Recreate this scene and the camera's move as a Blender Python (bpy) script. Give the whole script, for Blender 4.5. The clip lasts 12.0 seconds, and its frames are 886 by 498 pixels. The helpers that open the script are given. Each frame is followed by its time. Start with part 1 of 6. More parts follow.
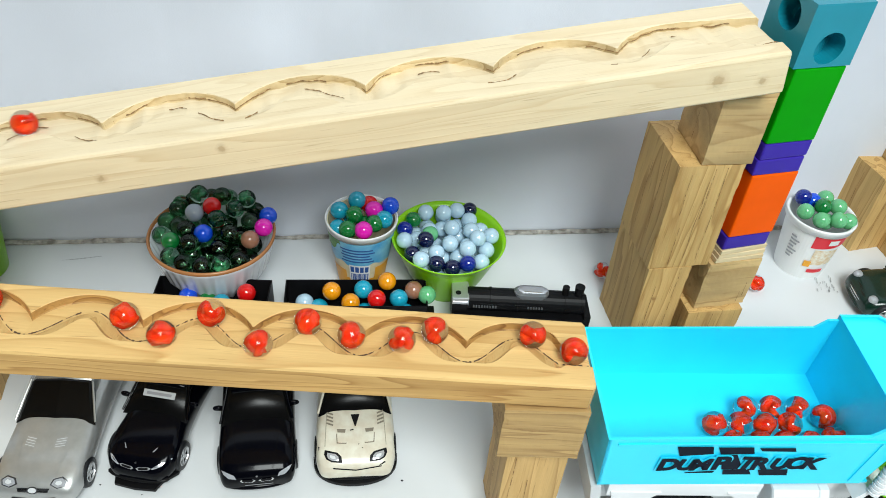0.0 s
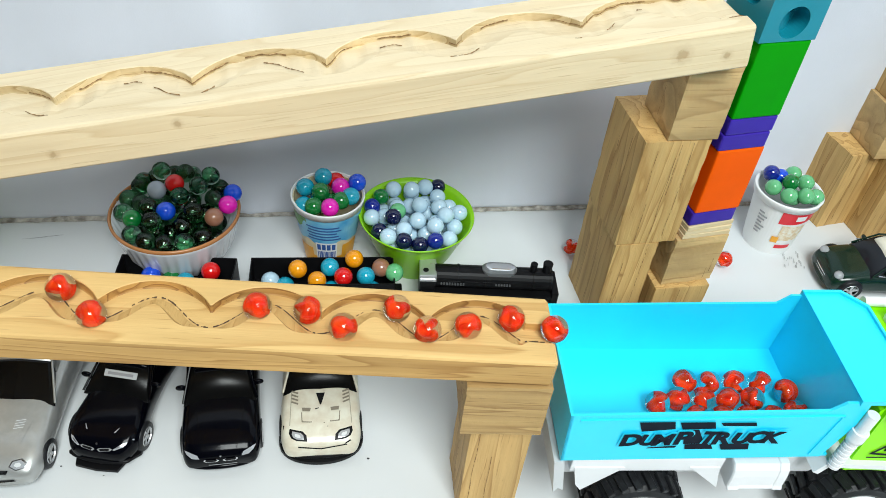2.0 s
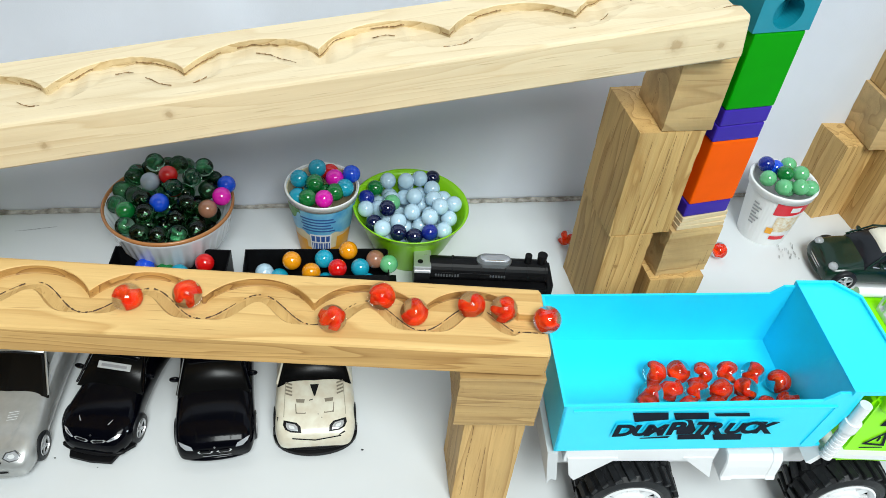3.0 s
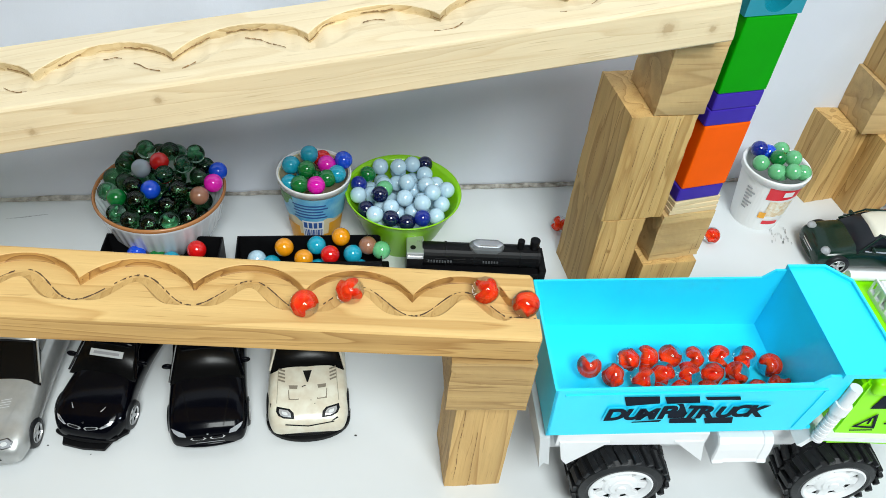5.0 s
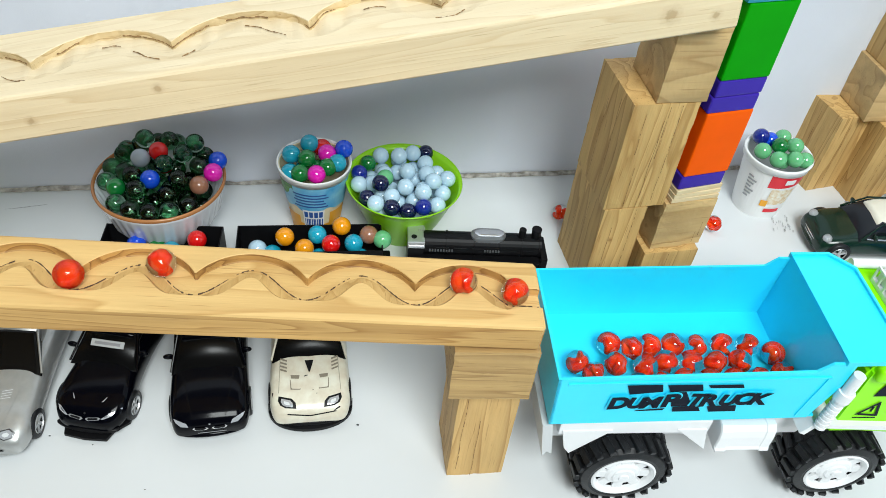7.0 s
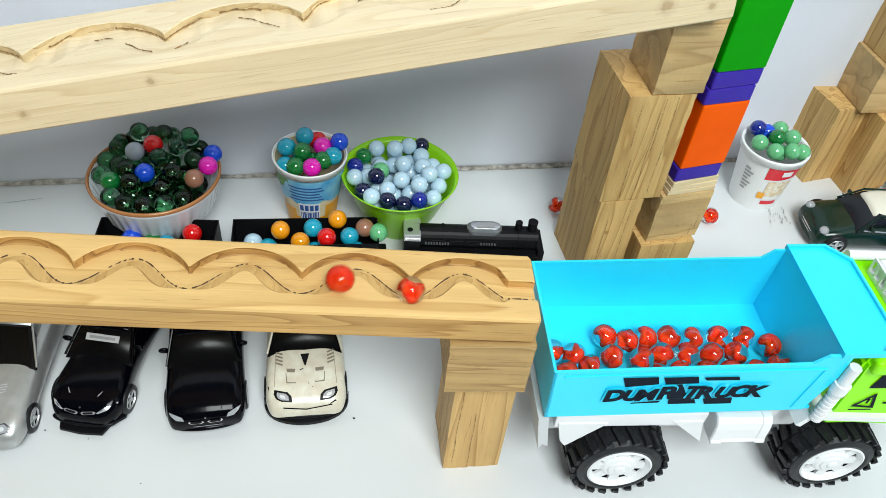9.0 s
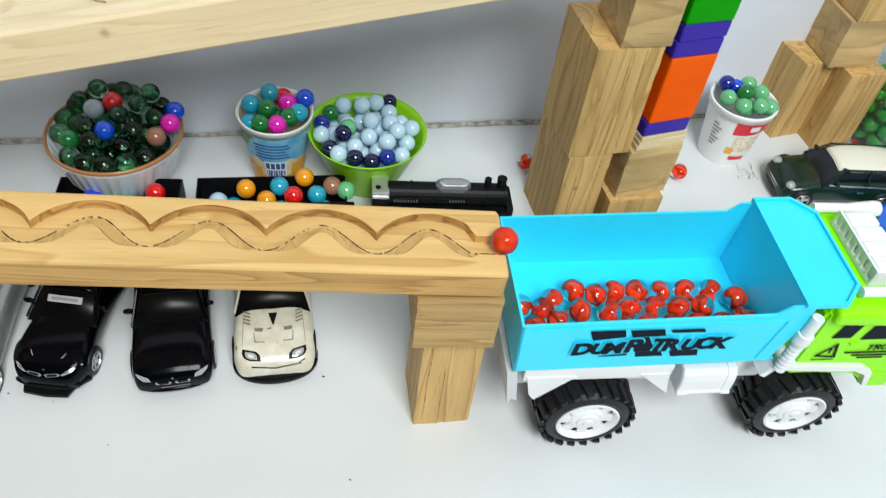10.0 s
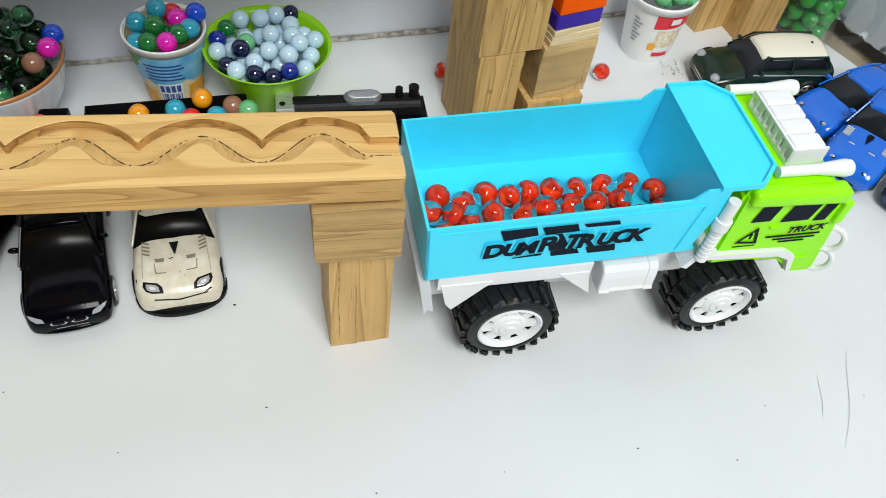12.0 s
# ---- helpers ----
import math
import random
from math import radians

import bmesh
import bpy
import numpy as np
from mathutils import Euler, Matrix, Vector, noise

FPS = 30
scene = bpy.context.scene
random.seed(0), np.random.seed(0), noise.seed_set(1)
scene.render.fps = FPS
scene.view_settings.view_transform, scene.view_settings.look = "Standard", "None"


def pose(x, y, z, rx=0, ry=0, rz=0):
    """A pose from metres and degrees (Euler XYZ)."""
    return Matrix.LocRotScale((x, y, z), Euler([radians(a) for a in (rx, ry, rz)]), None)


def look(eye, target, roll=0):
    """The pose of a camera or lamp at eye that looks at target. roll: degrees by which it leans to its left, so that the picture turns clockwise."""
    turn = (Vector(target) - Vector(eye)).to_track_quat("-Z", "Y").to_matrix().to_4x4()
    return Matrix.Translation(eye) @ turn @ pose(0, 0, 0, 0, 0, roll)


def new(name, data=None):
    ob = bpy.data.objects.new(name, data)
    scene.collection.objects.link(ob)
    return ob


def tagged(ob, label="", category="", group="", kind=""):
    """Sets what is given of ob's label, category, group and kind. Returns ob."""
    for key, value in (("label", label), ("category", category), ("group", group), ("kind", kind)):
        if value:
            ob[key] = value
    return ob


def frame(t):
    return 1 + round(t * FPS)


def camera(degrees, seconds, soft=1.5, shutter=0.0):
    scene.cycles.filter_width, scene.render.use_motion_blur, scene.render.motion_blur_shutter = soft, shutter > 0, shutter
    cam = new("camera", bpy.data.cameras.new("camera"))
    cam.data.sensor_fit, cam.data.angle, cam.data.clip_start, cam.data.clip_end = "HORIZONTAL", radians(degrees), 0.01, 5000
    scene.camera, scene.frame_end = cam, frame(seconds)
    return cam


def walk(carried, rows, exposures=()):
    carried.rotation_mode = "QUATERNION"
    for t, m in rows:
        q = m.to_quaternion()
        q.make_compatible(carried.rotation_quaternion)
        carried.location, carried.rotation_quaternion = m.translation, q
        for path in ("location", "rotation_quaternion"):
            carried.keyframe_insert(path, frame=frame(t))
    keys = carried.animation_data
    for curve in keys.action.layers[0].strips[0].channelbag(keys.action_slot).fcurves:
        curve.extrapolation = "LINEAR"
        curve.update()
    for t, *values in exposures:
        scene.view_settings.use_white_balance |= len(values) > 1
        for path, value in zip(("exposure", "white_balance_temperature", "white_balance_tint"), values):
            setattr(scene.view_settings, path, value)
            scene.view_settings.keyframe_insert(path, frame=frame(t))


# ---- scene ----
from mathutils.bvhtree import BVHTree

cam = camera(58.7, 12.0, soft=0.45, shutter=0.4)
PATH = [
    (0, (0.013, 0.017, 0.473), (-0.006, 1.529, -0.836), 5.3),
    (0.5, (0.018, 0.017, 0.473), (0.015, 1.52, -0.847), 5.6),
    (1, (0.02, 0.018, 0.471), (0.032, 1.512, -0.858), 5.9),
    (1.5, (0.022, 0.02, 0.47), (0.047, 1.506, -0.868), 6.2),
    (2, (0.023, 0.021, 0.47), (0.06, 1.499, -0.877), 6.5),
    (2.5, (0.025, 0.021, 0.469), (0.067, 1.493, -0.885), 6.6),
    (4.5, (0.026, 0.021, 0.469), (0.082, 1.47, -0.909), 6.8),
    (5, (0.028, 0.021, 0.468), (0.087, 1.465, -0.915), 6.8),
    (5.5, (0.027, 0.022, 0.468), (0.089, 1.46, -0.92), 6.9),
    (6, (0.027, 0.022, 0.465), (0.09, 1.457, -0.927), 6.8),
    (6.5, (0.026, 0.022, 0.465), (0.091, 1.452, -0.932), 6.8),
    (7, (0.026, 0.022, 0.466), (0.091, 1.448, -0.935), 6.8),
    (9, (0.028, 0.023, 0.465), (0.098, 1.437, -0.948), 6.8),
    (9.5, (0.031, 0.023, 0.463), (0.113, 1.426, -0.96), 7.0),
    (10, (0.032, 0.023, 0.46), (0.176, 1.369, -1.012), 8.6),
    (10.5, (0.043, 0.022, 0.441), (0.254, 1.293, -1.089), 9.9),
    (11, (0.061, 0.021, 0.43), (0.277, 1.253, -1.131), 9.6),
    (11.5, (0.062, 0.024, 0.433), (0.28, 1.252, -1.13), 9.3),
    (12, (0.065, 0.025, 0.432), (0.319, 1.248, -1.13), 8.8),
]
walk(cam, [(t, look(eye, target, roll)) for t, eye, target, roll in PATH],
     [(0, -0.03, 6500, 10), (7, -0.03, 6500, 11), (9.5, -0.08, 6550, 11), (10.5, -0.2, 6700, 14), (11, -0.25, 6800, 15), (12, -0.25, 6800, 15)])

# ---- light ----
world = bpy.data.worlds.new("room_air")
world.use_nodes = True
world.node_tree.nodes["Background"].inputs[0].default_value = (0.8, 0.88, 1.0, 1)
world.node_tree.nodes["Background"].inputs[1].default_value = 0.3
scene.world = world


def area_lamp(name, eye, target, size, power, colour, shape="DISK"):
    data = bpy.data.lights.new(name, "AREA")
    data.shape, data.size, data.energy, data.color = shape, size, power, colour
    ob = new(name, data)
    ob.matrix_world = look(eye, target)
    return ob


area_lamp("ceiling_panel", (0.42, -0.94, 1.88), (0.12, 0.35, 0.08), 0.90, 62.0, (0.92, 0.99, 0.98), "SQUARE")


# ---- materials ----
def material(name, colour=(0.5, 0.5, 0.5), rough=0.5, metal=0.0, vary=0.0, scale=60.0, bump=0.0, bump_scale=300.0,
             coat=0.0, transmission=0.0, specular=0.5, colour2=None, alpha=1.0):
    m = bpy.data.materials.new(name)
    m.use_nodes = True
    nt = m.node_tree
    p = nt.nodes["Principled BSDF"]
    p.inputs["Base Color"].default_value = (*colour, 1)
    p.inputs["Roughness"].default_value = rough
    p.inputs["Metallic"].default_value = metal
    p.inputs["Coat Weight"].default_value = coat
    p.inputs["Transmission Weight"].default_value = transmission
    p.inputs["Specular IOR Level"].default_value = specular
    p.inputs["Alpha"].default_value = alpha
    tc = nt.nodes.new("ShaderNodeTexCoord")
    if vary:
        n = nt.nodes.new("ShaderNodeTexNoise")
        n.inputs["Scale"].default_value, n.inputs["Detail"].default_value = scale, 5
        r = nt.nodes.new("ShaderNodeValToRGB")
        dark = colour2 or tuple(c * (1 - vary) for c in colour)
        r.color_ramp.elements[0].position, r.color_ramp.elements[1].position = 0.35, 0.65
        r.color_ramp.elements[0].color, r.color_ramp.elements[1].color = (*dark, 1), (*colour, 1)
        nt.links.new(tc.outputs["Object"], n.inputs["Vector"])
        nt.links.new(n.outputs["Fac"], r.inputs[0])
        nt.links.new(r.outputs[0], p.inputs["Base Color"])
    if bump:
        n2 = nt.nodes.new("ShaderNodeTexNoise")
        n2.inputs["Scale"].default_value, n2.inputs["Detail"].default_value = bump_scale, 4
        b = nt.nodes.new("ShaderNodeBump")
        b.inputs["Strength"].default_value, b.inputs["Distance"].default_value = bump, 0.001
        nt.links.new(tc.outputs["Object"], n2.inputs["Vector"])
        nt.links.new(n2.outputs["Fac"], b.inputs["Height"])
        nt.links.new(b.outputs[0], p.inputs["Normal"])
    return m


def wood(name, light, dark, axis="X", rings=95.0, contrast=1.0, knots=(), rough=0.6, stain=0.25):
    """Planed pine: growth lines along one local axis, fine fibre, blotches, and knots at given local places."""
    m = bpy.data.materials.new(name)
    m.use_nodes = True
    nt = m.node_tree
    add, link = nt.nodes.new, nt.links.new
    p = nt.nodes["Principled BSDF"]
    p.inputs["Roughness"].default_value = rough
    p.inputs["Specular IOR Level"].default_value = 0.35
    tc, info = add("ShaderNodeTexCoord"), add("ShaderNodeObjectInfo")
    off = add("ShaderNodeVectorMath")
    off.operation = "MULTIPLY_ADD"
    comb = add("ShaderNodeCombineXYZ")
    for k in range(3):
        link(info.outputs["Random"], comb.inputs[k])
    off.inputs[1].default_value = (0.31, 0.17, 0.23)
    link(comb.outputs[0], off.inputs[0])
    link(tc.outputs["Object"], off.inputs[2])

    def stretched(along, across):
        mp = add("ShaderNodeMapping")
        s = [across] * 3
        s["XYZ".index(axis)] = along
        mp.inputs["Scale"].default_value = s
        link(off.outputs[0], mp.inputs["Vector"])
        return mp.outputs[0]

    big = add("ShaderNodeTexNoise")
    big.inputs["Scale"].default_value, big.inputs["Detail"].default_value = 1.0, 2
    big.inputs["Distortion"].default_value = 0.3
    link(stretched(3.0, rings * 0.35), big.inputs["Vector"])
    mul = add("ShaderNodeMath")
    mul.operation = "MULTIPLY"
    mul.inputs[1].default_value = 9.0
    link(big.outputs["Fac"], mul.inputs[0])
    fr = add("ShaderNodeMath")
    fr.operation = "FRACT"
    link(mul.outputs[0], fr.inputs[0])
    ring = add("ShaderNodeValToRGB")
    e = ring.color_ramp.elements
    e[0].position, e[0].color = 0.0, (0, 0, 0, 1)
    e[1].position, e[1].color = 0.72, (0.45, 0.45, 0.45, 1)
    e.new(0.93).color = (1, 1, 1, 1)
    e.new(1.0).color = (0, 0, 0, 1)
    link(fr.outputs[0], ring.inputs[0])
    fibre = add("ShaderNodeTexNoise")
    fibre.inputs["Scale"].default_value, fibre.inputs["Detail"].default_value = 1.0, 4
    link(stretched(25.0, 900.0), fibre.inputs["Vector"])
    mix = add("ShaderNodeMix")
    mix.data_type = "RGBA"
    mix.inputs[6].default_value, mix.inputs[7].default_value = (*light, 1), (*dark, 1)
    amt = add("ShaderNodeMath")
    amt.operation = "MULTIPLY"
    amt.inputs[1].default_value = 0.75 * contrast
    link(ring.outputs[0], amt.inputs[0])
    fa = add("ShaderNodeMath")
    fa.operation = "MULTIPLY_ADD"
    fa.inputs[1].default_value, fa.inputs[2].default_value = 0.5 * contrast, -0.2 * contrast
    link(fibre.outputs["Fac"], fa.inputs[0])
    tot = add("ShaderNodeMath")
    tot.operation, tot.use_clamp = "ADD", True
    link(amt.outputs[0], tot.inputs[0])
    link(fa.outputs[0], tot.inputs[1])
    link(tot.outputs[0], mix.inputs[0])
    blot = add("ShaderNodeTexNoise")
    blot.inputs["Scale"].default_value, blot.inputs["Detail"].default_value = 1.0, 3
    link(stretched(12.0, 45.0), blot.inputs["Vector"])
    br = add("ShaderNodeMapRange")
    br.inputs[1].default_value, br.inputs[2].default_value = 0.3, 0.75
    br.inputs[3].default_value, br.inputs[4].default_value = 1.0, 1.0 - stain
    link(blot.outputs["Fac"], br.inputs[0])
    hv = add("ShaderNodeHueSaturation")
    link(br.outputs[0], hv.inputs["Value"])
    link(mix.outputs[2], hv.inputs["Color"])
    st = add("ShaderNodeTexNoise")
    st.inputs["Scale"].default_value, st.inputs["Detail"].default_value = 1.0, 3
    link(stretched(30.0, 700.0), st.inputs["Vector"])
    sr = add("ShaderNodeMapRange")
    sr.inputs[1].default_value, sr.inputs[2].default_value = 0.63, 0.72
    sr.inputs[3].default_value, sr.inputs[4].default_value = 0.0, 0.55 * contrast
    link(st.outputs["Fac"], sr.inputs[0])
    sm = add("ShaderNodeMix")
    sm.data_type = "RGBA"
    sm.inputs[7].default_value = (dark[0] * 0.6, dark[1] * 0.5, dark[2] * 0.4, 1)
    link(sr.outputs[0], sm.inputs[0])
    link(hv.outputs[0], sm.inputs[6])
    last = sm.outputs[2]
    for (x, y, z, r) in knots:
        d = add("ShaderNodeVectorMath")
        d.operation = "DISTANCE"
        wob = add("ShaderNodeTexNoise")
        wob.inputs["Scale"].default_value = 350.0
        link(tc.outputs["Object"], wob.inputs["Vector"])
        link(tc.outputs["Object"], d.inputs[0])
        d.inputs[1].default_value = (x, y, z)
        ds = add("ShaderNodeMath")
        ds.operation = "MULTIPLY_ADD"
        ds.inputs[1].default_value = r * 0.8
        link(wob.outputs["Fac"], ds.inputs[0])
        link(d.outputs["Value"], ds.inputs[2])
        kr = add("ShaderNodeValToRGB")
        kr.color_ramp.elements[0].position, kr.color_ramp.elements[0].color = 0.45, (0.60, 0.60, 0.60, 1)
        kr.color_ramp.elements[1].position, kr.color_ramp.elements[1].color = 1.0, (0, 0, 0, 1)
        kr.color_ramp.elements.new(0.62).color = (0.20, 0.20, 0.20, 1)
        kr.color_ramp.elements.new(0.8).color = (0.10, 0.10, 0.10, 1)
        sc = add("ShaderNodeMath")
        sc.operation = "MULTIPLY"
        sc.inputs[1].default_value = 1 / (1.7 * r)
        link(ds.outputs[0], sc.inputs[0])
        link(sc.outputs[0], kr.inputs[0])
        mk = add("ShaderNodeMix")
        mk.data_type = "RGBA"
        mk.inputs[7].default_value = (dark[0] * 0.55, dark[1] * 0.45, dark[2] * 0.35, 1)
        link(kr.outputs[0], mk.inputs[0])
        link(last, mk.inputs[6])
        last = mk.outputs[2]
    link(last, p.inputs["Base Color"])
    b = add("ShaderNodeBump")
    b.inputs["Strength"].default_value, b.inputs["Distance"].default_value = 0.35, 0.0006
    link(fibre.outputs["Fac"], b.inputs["Height"])
    link(b.outputs[0], p.inputs["Normal"])
    return m


def clear_shell(name, tint, gloss=0.02):
    """Clear marble glass: light goes straight through, the surface mirrors most where it turns away."""
    m = bpy.data.materials.new(name)
    m.use_nodes = True
    nt = m.node_tree
    nt.nodes.remove(nt.nodes["Principled BSDF"])
    out = nt.nodes["Material Output"]
    tr, gl, fr, mx = (nt.nodes.new("ShaderNode" + k) for k in ("BsdfTransparent", "BsdfGlossy", "LayerWeight", "MixShader"))
    steep, weak = nt.nodes.new("ShaderNodeMath"), nt.nodes.new("ShaderNodeMath")
    steep.operation, weak.operation = "POWER", "MULTIPLY_ADD"
    steep.inputs[1].default_value = 4.5
    weak.inputs[1].default_value, weak.inputs[2].default_value = 0.22, 0.045
    tr.inputs[0].default_value = (*tint, 1)
    gl.inputs["Roughness"].default_value = gloss
    fr.inputs["Blend"].default_value = 0.5
    nt.links.new(fr.outputs["Facing"], steep.inputs[0])
    nt.links.new(steep.outputs[0], weak.inputs[0])
    nt.links.new(weak.outputs[0], mx.inputs[0])
    nt.links.new(tr.outputs[0], mx.inputs[1])
    nt.links.new(gl.outputs[0], mx.inputs[2])
    nt.links.new(mx.outputs[0], out.inputs[0])
    return m


def bent_glass(name, tint, bent=0.82):
    """Marble glass: part of the light bends, part passes straight on to what lies inside, the surface mirrors most where it turns away."""
    m = clear_shell(name, tint, 0.0)
    nt = m.node_tree
    bend, blend = nt.nodes.new("ShaderNodeBsdfRefraction"), nt.nodes.new("ShaderNodeMixShader")
    bend.inputs["Color"].default_value = (*tint, 1)
    bend.inputs["Roughness"].default_value, bend.inputs["IOR"].default_value = 0.0, 1.46
    mx = next(n for n in nt.nodes if n.type == "MIX_SHADER" and n != blend)
    tr = next(n for n in nt.nodes if n.type == "BSDF_TRANSPARENT")
    blend.inputs[0].default_value = bent
    nt.links.new(tr.outputs[0], blend.inputs[1])
    nt.links.new(bend.outputs[0], blend.inputs[2])
    nt.links.new(blend.outputs[0], mx.inputs[1])
    return m


PINE_PALE = wood("pine_pale", (0.84, 0.70, 0.47), (0.68, 0.50, 0.27), "X", 75, 0.6, stain=0.10)
PALE_EDGE = wood("pine_pale_edge_grain", (0.83, 0.68, 0.44), (0.66, 0.48, 0.26), "X", 190, 0.75, stain=0.1,
                 knots=((-0.402, 0.0, -0.0165, 0.0035), (-0.333, 0.0, -0.0085, 0.0035), (-0.044, 0.0, -0.0125, 0.0065), (-0.016, 0.0, -0.017, 0.004)))
PINE_TAN = wood("pine_tan", (0.77, 0.51, 0.20), (0.50, 0.26, 0.07), "X", 70, 0.75, stain=0.15)
# edge grain, with the front face's shade mixed into its darker tone
PINE_EDGE_SHADED = wood("pine_edge_grain_shaded", (0.66, 0.40, 0.135), (0.38, 0.18, 0.04), "X", 150, 1.0, stain=0.25)
PINE_BLOCK = wood("pine_block", (0.73, 0.475, 0.185), (0.43, 0.23, 0.07), "Z", 95, 1.0, stain=0.2)
PINE_KNOT = wood("pine_block_knotty", (0.73, 0.475, 0.185), (0.43, 0.23, 0.07), "Z", 95, 1.0, stain=0.2, knots=((0.012, 0.0, 0.058, 0.003), (0.049, 0.022, 0.030, 0.0026), (0.049, 0.030, 0.066, 0.0022)))
PINE_CAP = wood("pine_cap", (0.58, 0.38, 0.15), (0.28, 0.15, 0.05), "X", 140, 0.9, stain=0.25)
PINE_WORN = wood("pine_worn", (0.73, 0.50, 0.23), (0.42, 0.24, 0.085), "X", 50, 0.7, stain=0.45)
PLY = wood("plywood_chips", (0.80, 0.64, 0.40), (0.58, 0.40, 0.20), "X", 60, 0.6, stain=0.1)
# streaky wood, browner than the plank, for the groove's back wall
LIP_BROWN = wood("brown_lip_cut", (0.66, 0.38, 0.12), (0.24, 0.10, 0.025), "X", 120, 1.0, stain=0.5)
# plank wood made darker: the scoops' shading is put into the colour
SCOOP_SHADED_WOOD = wood("scoop_shaded_wood", (0.66, 0.42, 0.155), (0.46, 0.25, 0.07), "Y", 120, 0.8, stain=0.2)
CUT = wood("rough_cut", (0.82, 0.65, 0.38), (0.52, 0.34, 0.14), "X", 120, 1.0, stain=0.4)
CRACK = material("dark_wood_crack", (0.30, 0.165, 0.06), 0.9, vary=0.5, scale=500)
PENCIL = material("pencil_line", (0.09, 0.05, 0.024), 0.9)
BOARD = material("white_board", (0.70, 0.725, 0.735), 0.3, vary=0.035, scale=9, bump=0.02, bump_scale=40)
CLOTH = material("white_cloth", (0.69, 0.72, 0.79), 0.9, vary=0.07, scale=7, bump=0.10, bump_scale=900)


def creased(m):
    """Broad soft folds in a hung sheet."""
    nt = m.node_tree
    add, link = nt.nodes.new, nt.links.new
    fine = next(n for n in nt.nodes if n.type == "BUMP")
    tc = next(n for n in nt.nodes if n.type == "TEX_COORD")
    soft, lay, turn = add("ShaderNodeTexNoise"), add("ShaderNodeBump"), add("ShaderNodeMapping")
    turn.inputs["Scale"].default_value = (1.6, 1.6, 0.7)
    turn.inputs["Rotation"].default_value = (0.0, 0.35, 0.0)
    soft.inputs["Scale"].default_value, soft.inputs["Detail"].default_value, soft.inputs["Distortion"].default_value = 8.0, 2, 0.6
    link(tc.outputs["Object"], turn.inputs["Vector"])
    link(turn.outputs[0], soft.inputs["Vector"])
    lay.inputs["Strength"].default_value, lay.inputs["Distance"].default_value = 0.35, 0.010
    link(soft.outputs["Fac"], lay.inputs["Height"])
    link(lay.outputs[0], fine.inputs["Normal"])


creased(CLOTH)
PAINT = material("room_paint", (0.22, 0.225, 0.23), 0.8, vary=0.04, scale=3)
GROUND = material("beige_floor", (0.42, 0.35, 0.26), 0.6, vary=0.25, scale=25, bump=0.2, bump_scale=200)
DARK_MARK = material("dirt_speck", (0.04, 0.04, 0.045), 0.8)
SMEAR = material("grey_scuff", (0.58, 0.60, 0.61), 0.6, vary=0.4, scale=400)
BED_BLUE = material("sky_blue_plastic", (0.016, 0.72, 0.98), 0.33, vary=0.05, scale=30, bump=0.04, bump_scale=120)
CAB_GREEN = material("lime_plastic", (0.29, 0.88, 0.002), 0.32, specular=0.3, vary=0.04, scale=40)
WHITE_PLASTIC = material("white_plastic", (0.80, 0.81, 0.82), 0.35, vary=0.03, scale=30)
GREY_PLASTIC = material("pale_grey_plastic", (0.60, 0.62, 0.63), 0.4)
RUBBER = material("black_rubber", (0.014, 0.015, 0.017), 0.42, specular=0.28, vary=0.4, scale=200, bump=0.1, bump_scale=500)
DECAL = material("black_decal", (0.006, 0.010, 0.020), 0.5, specular=0.06)
BLACK_PLASTIC = material("black_plastic", (0.007, 0.007, 0.008), 0.4, specular=0.13, vary=0.3, scale=80)
SILVER = material("silver_plastic", (0.55, 0.56, 0.57), 0.3, 0.7)
TRIM_GREY = material("satin_grey_trim", (0.34, 0.35, 0.36), 0.35, vary=0.2, scale=400)
CHROME = material("chrome", (0.8, 0.8, 0.82), 0.15, 1.0)
BLACK_PAINT = material("black_car_paint", (0.0012, 0.0014, 0.003), 0.13, specular=0.12, coat=0.06)
SILVER_PAINT = material("silver_car_paint", (0.46, 0.47, 0.46), 0.33, 0.55, vary=0.1, scale=150, coat=0.5)
CREAM_PAINT = material("worn_cream_paint", (0.72, 0.70, 0.58), 0.32, vary=0.25, scale=130, coat=0.3, colour2=(0.62, 0.56, 0.44))
GREEN_PAINT = material("dark_green_car_paint", (0.004, 0.022, 0.014), 0.2, specular=0.3, coat=0.3)
IVORY = material("ivory_roof", (0.78, 0.74, 0.62), 0.3)
BLUE_PAINT = material("blue_car_paint", (0.001, 0.135, 0.66), 0.22, coat=0.4)
NAVY_PAINT = material("navy_car_paint", (0.004, 0.02, 0.16), 0.25, coat=0.4)
TINTED = material("grey_tinted_car_glass", (0.014, 0.016, 0.021), 0.15, specular=0.3)
CAR_GLASS = material("smoked_car_glass", (0.004, 0.004, 0.004), 0.22, specular=0.15)
LAMP_GLASS = material("lamp_lens", (0.48, 0.50, 0.53), 0.12, 0.3)
# flat dark panels stand for shade in hood scoops, vents and panel lines
SCOOP_SHADE = material("scoop_recess_shade", (0.22, 0.19, 0.14), 0.6)
GREEN_BLOCK = material("green_block_paint", (0.0005, 0.31, 0.0005), 0.5, specular=0.1, vary=0.06, scale=50)
PURPLE_BLOCK = material("purple_block_paint", (0.045, 0.02, 0.36), 0.4, specular=0.25, vary=0.08, scale=50)
ORANGE_BLOCK = material("orange_block_paint", (1.0, 0.115, 0.0004), 0.5, specular=0.1, vary=0.05, scale=50)
TEAL_BLOCK = material("teal_block_paint", (0.004, 0.24, 0.32), 0.35, vary=0.06, scale=50)
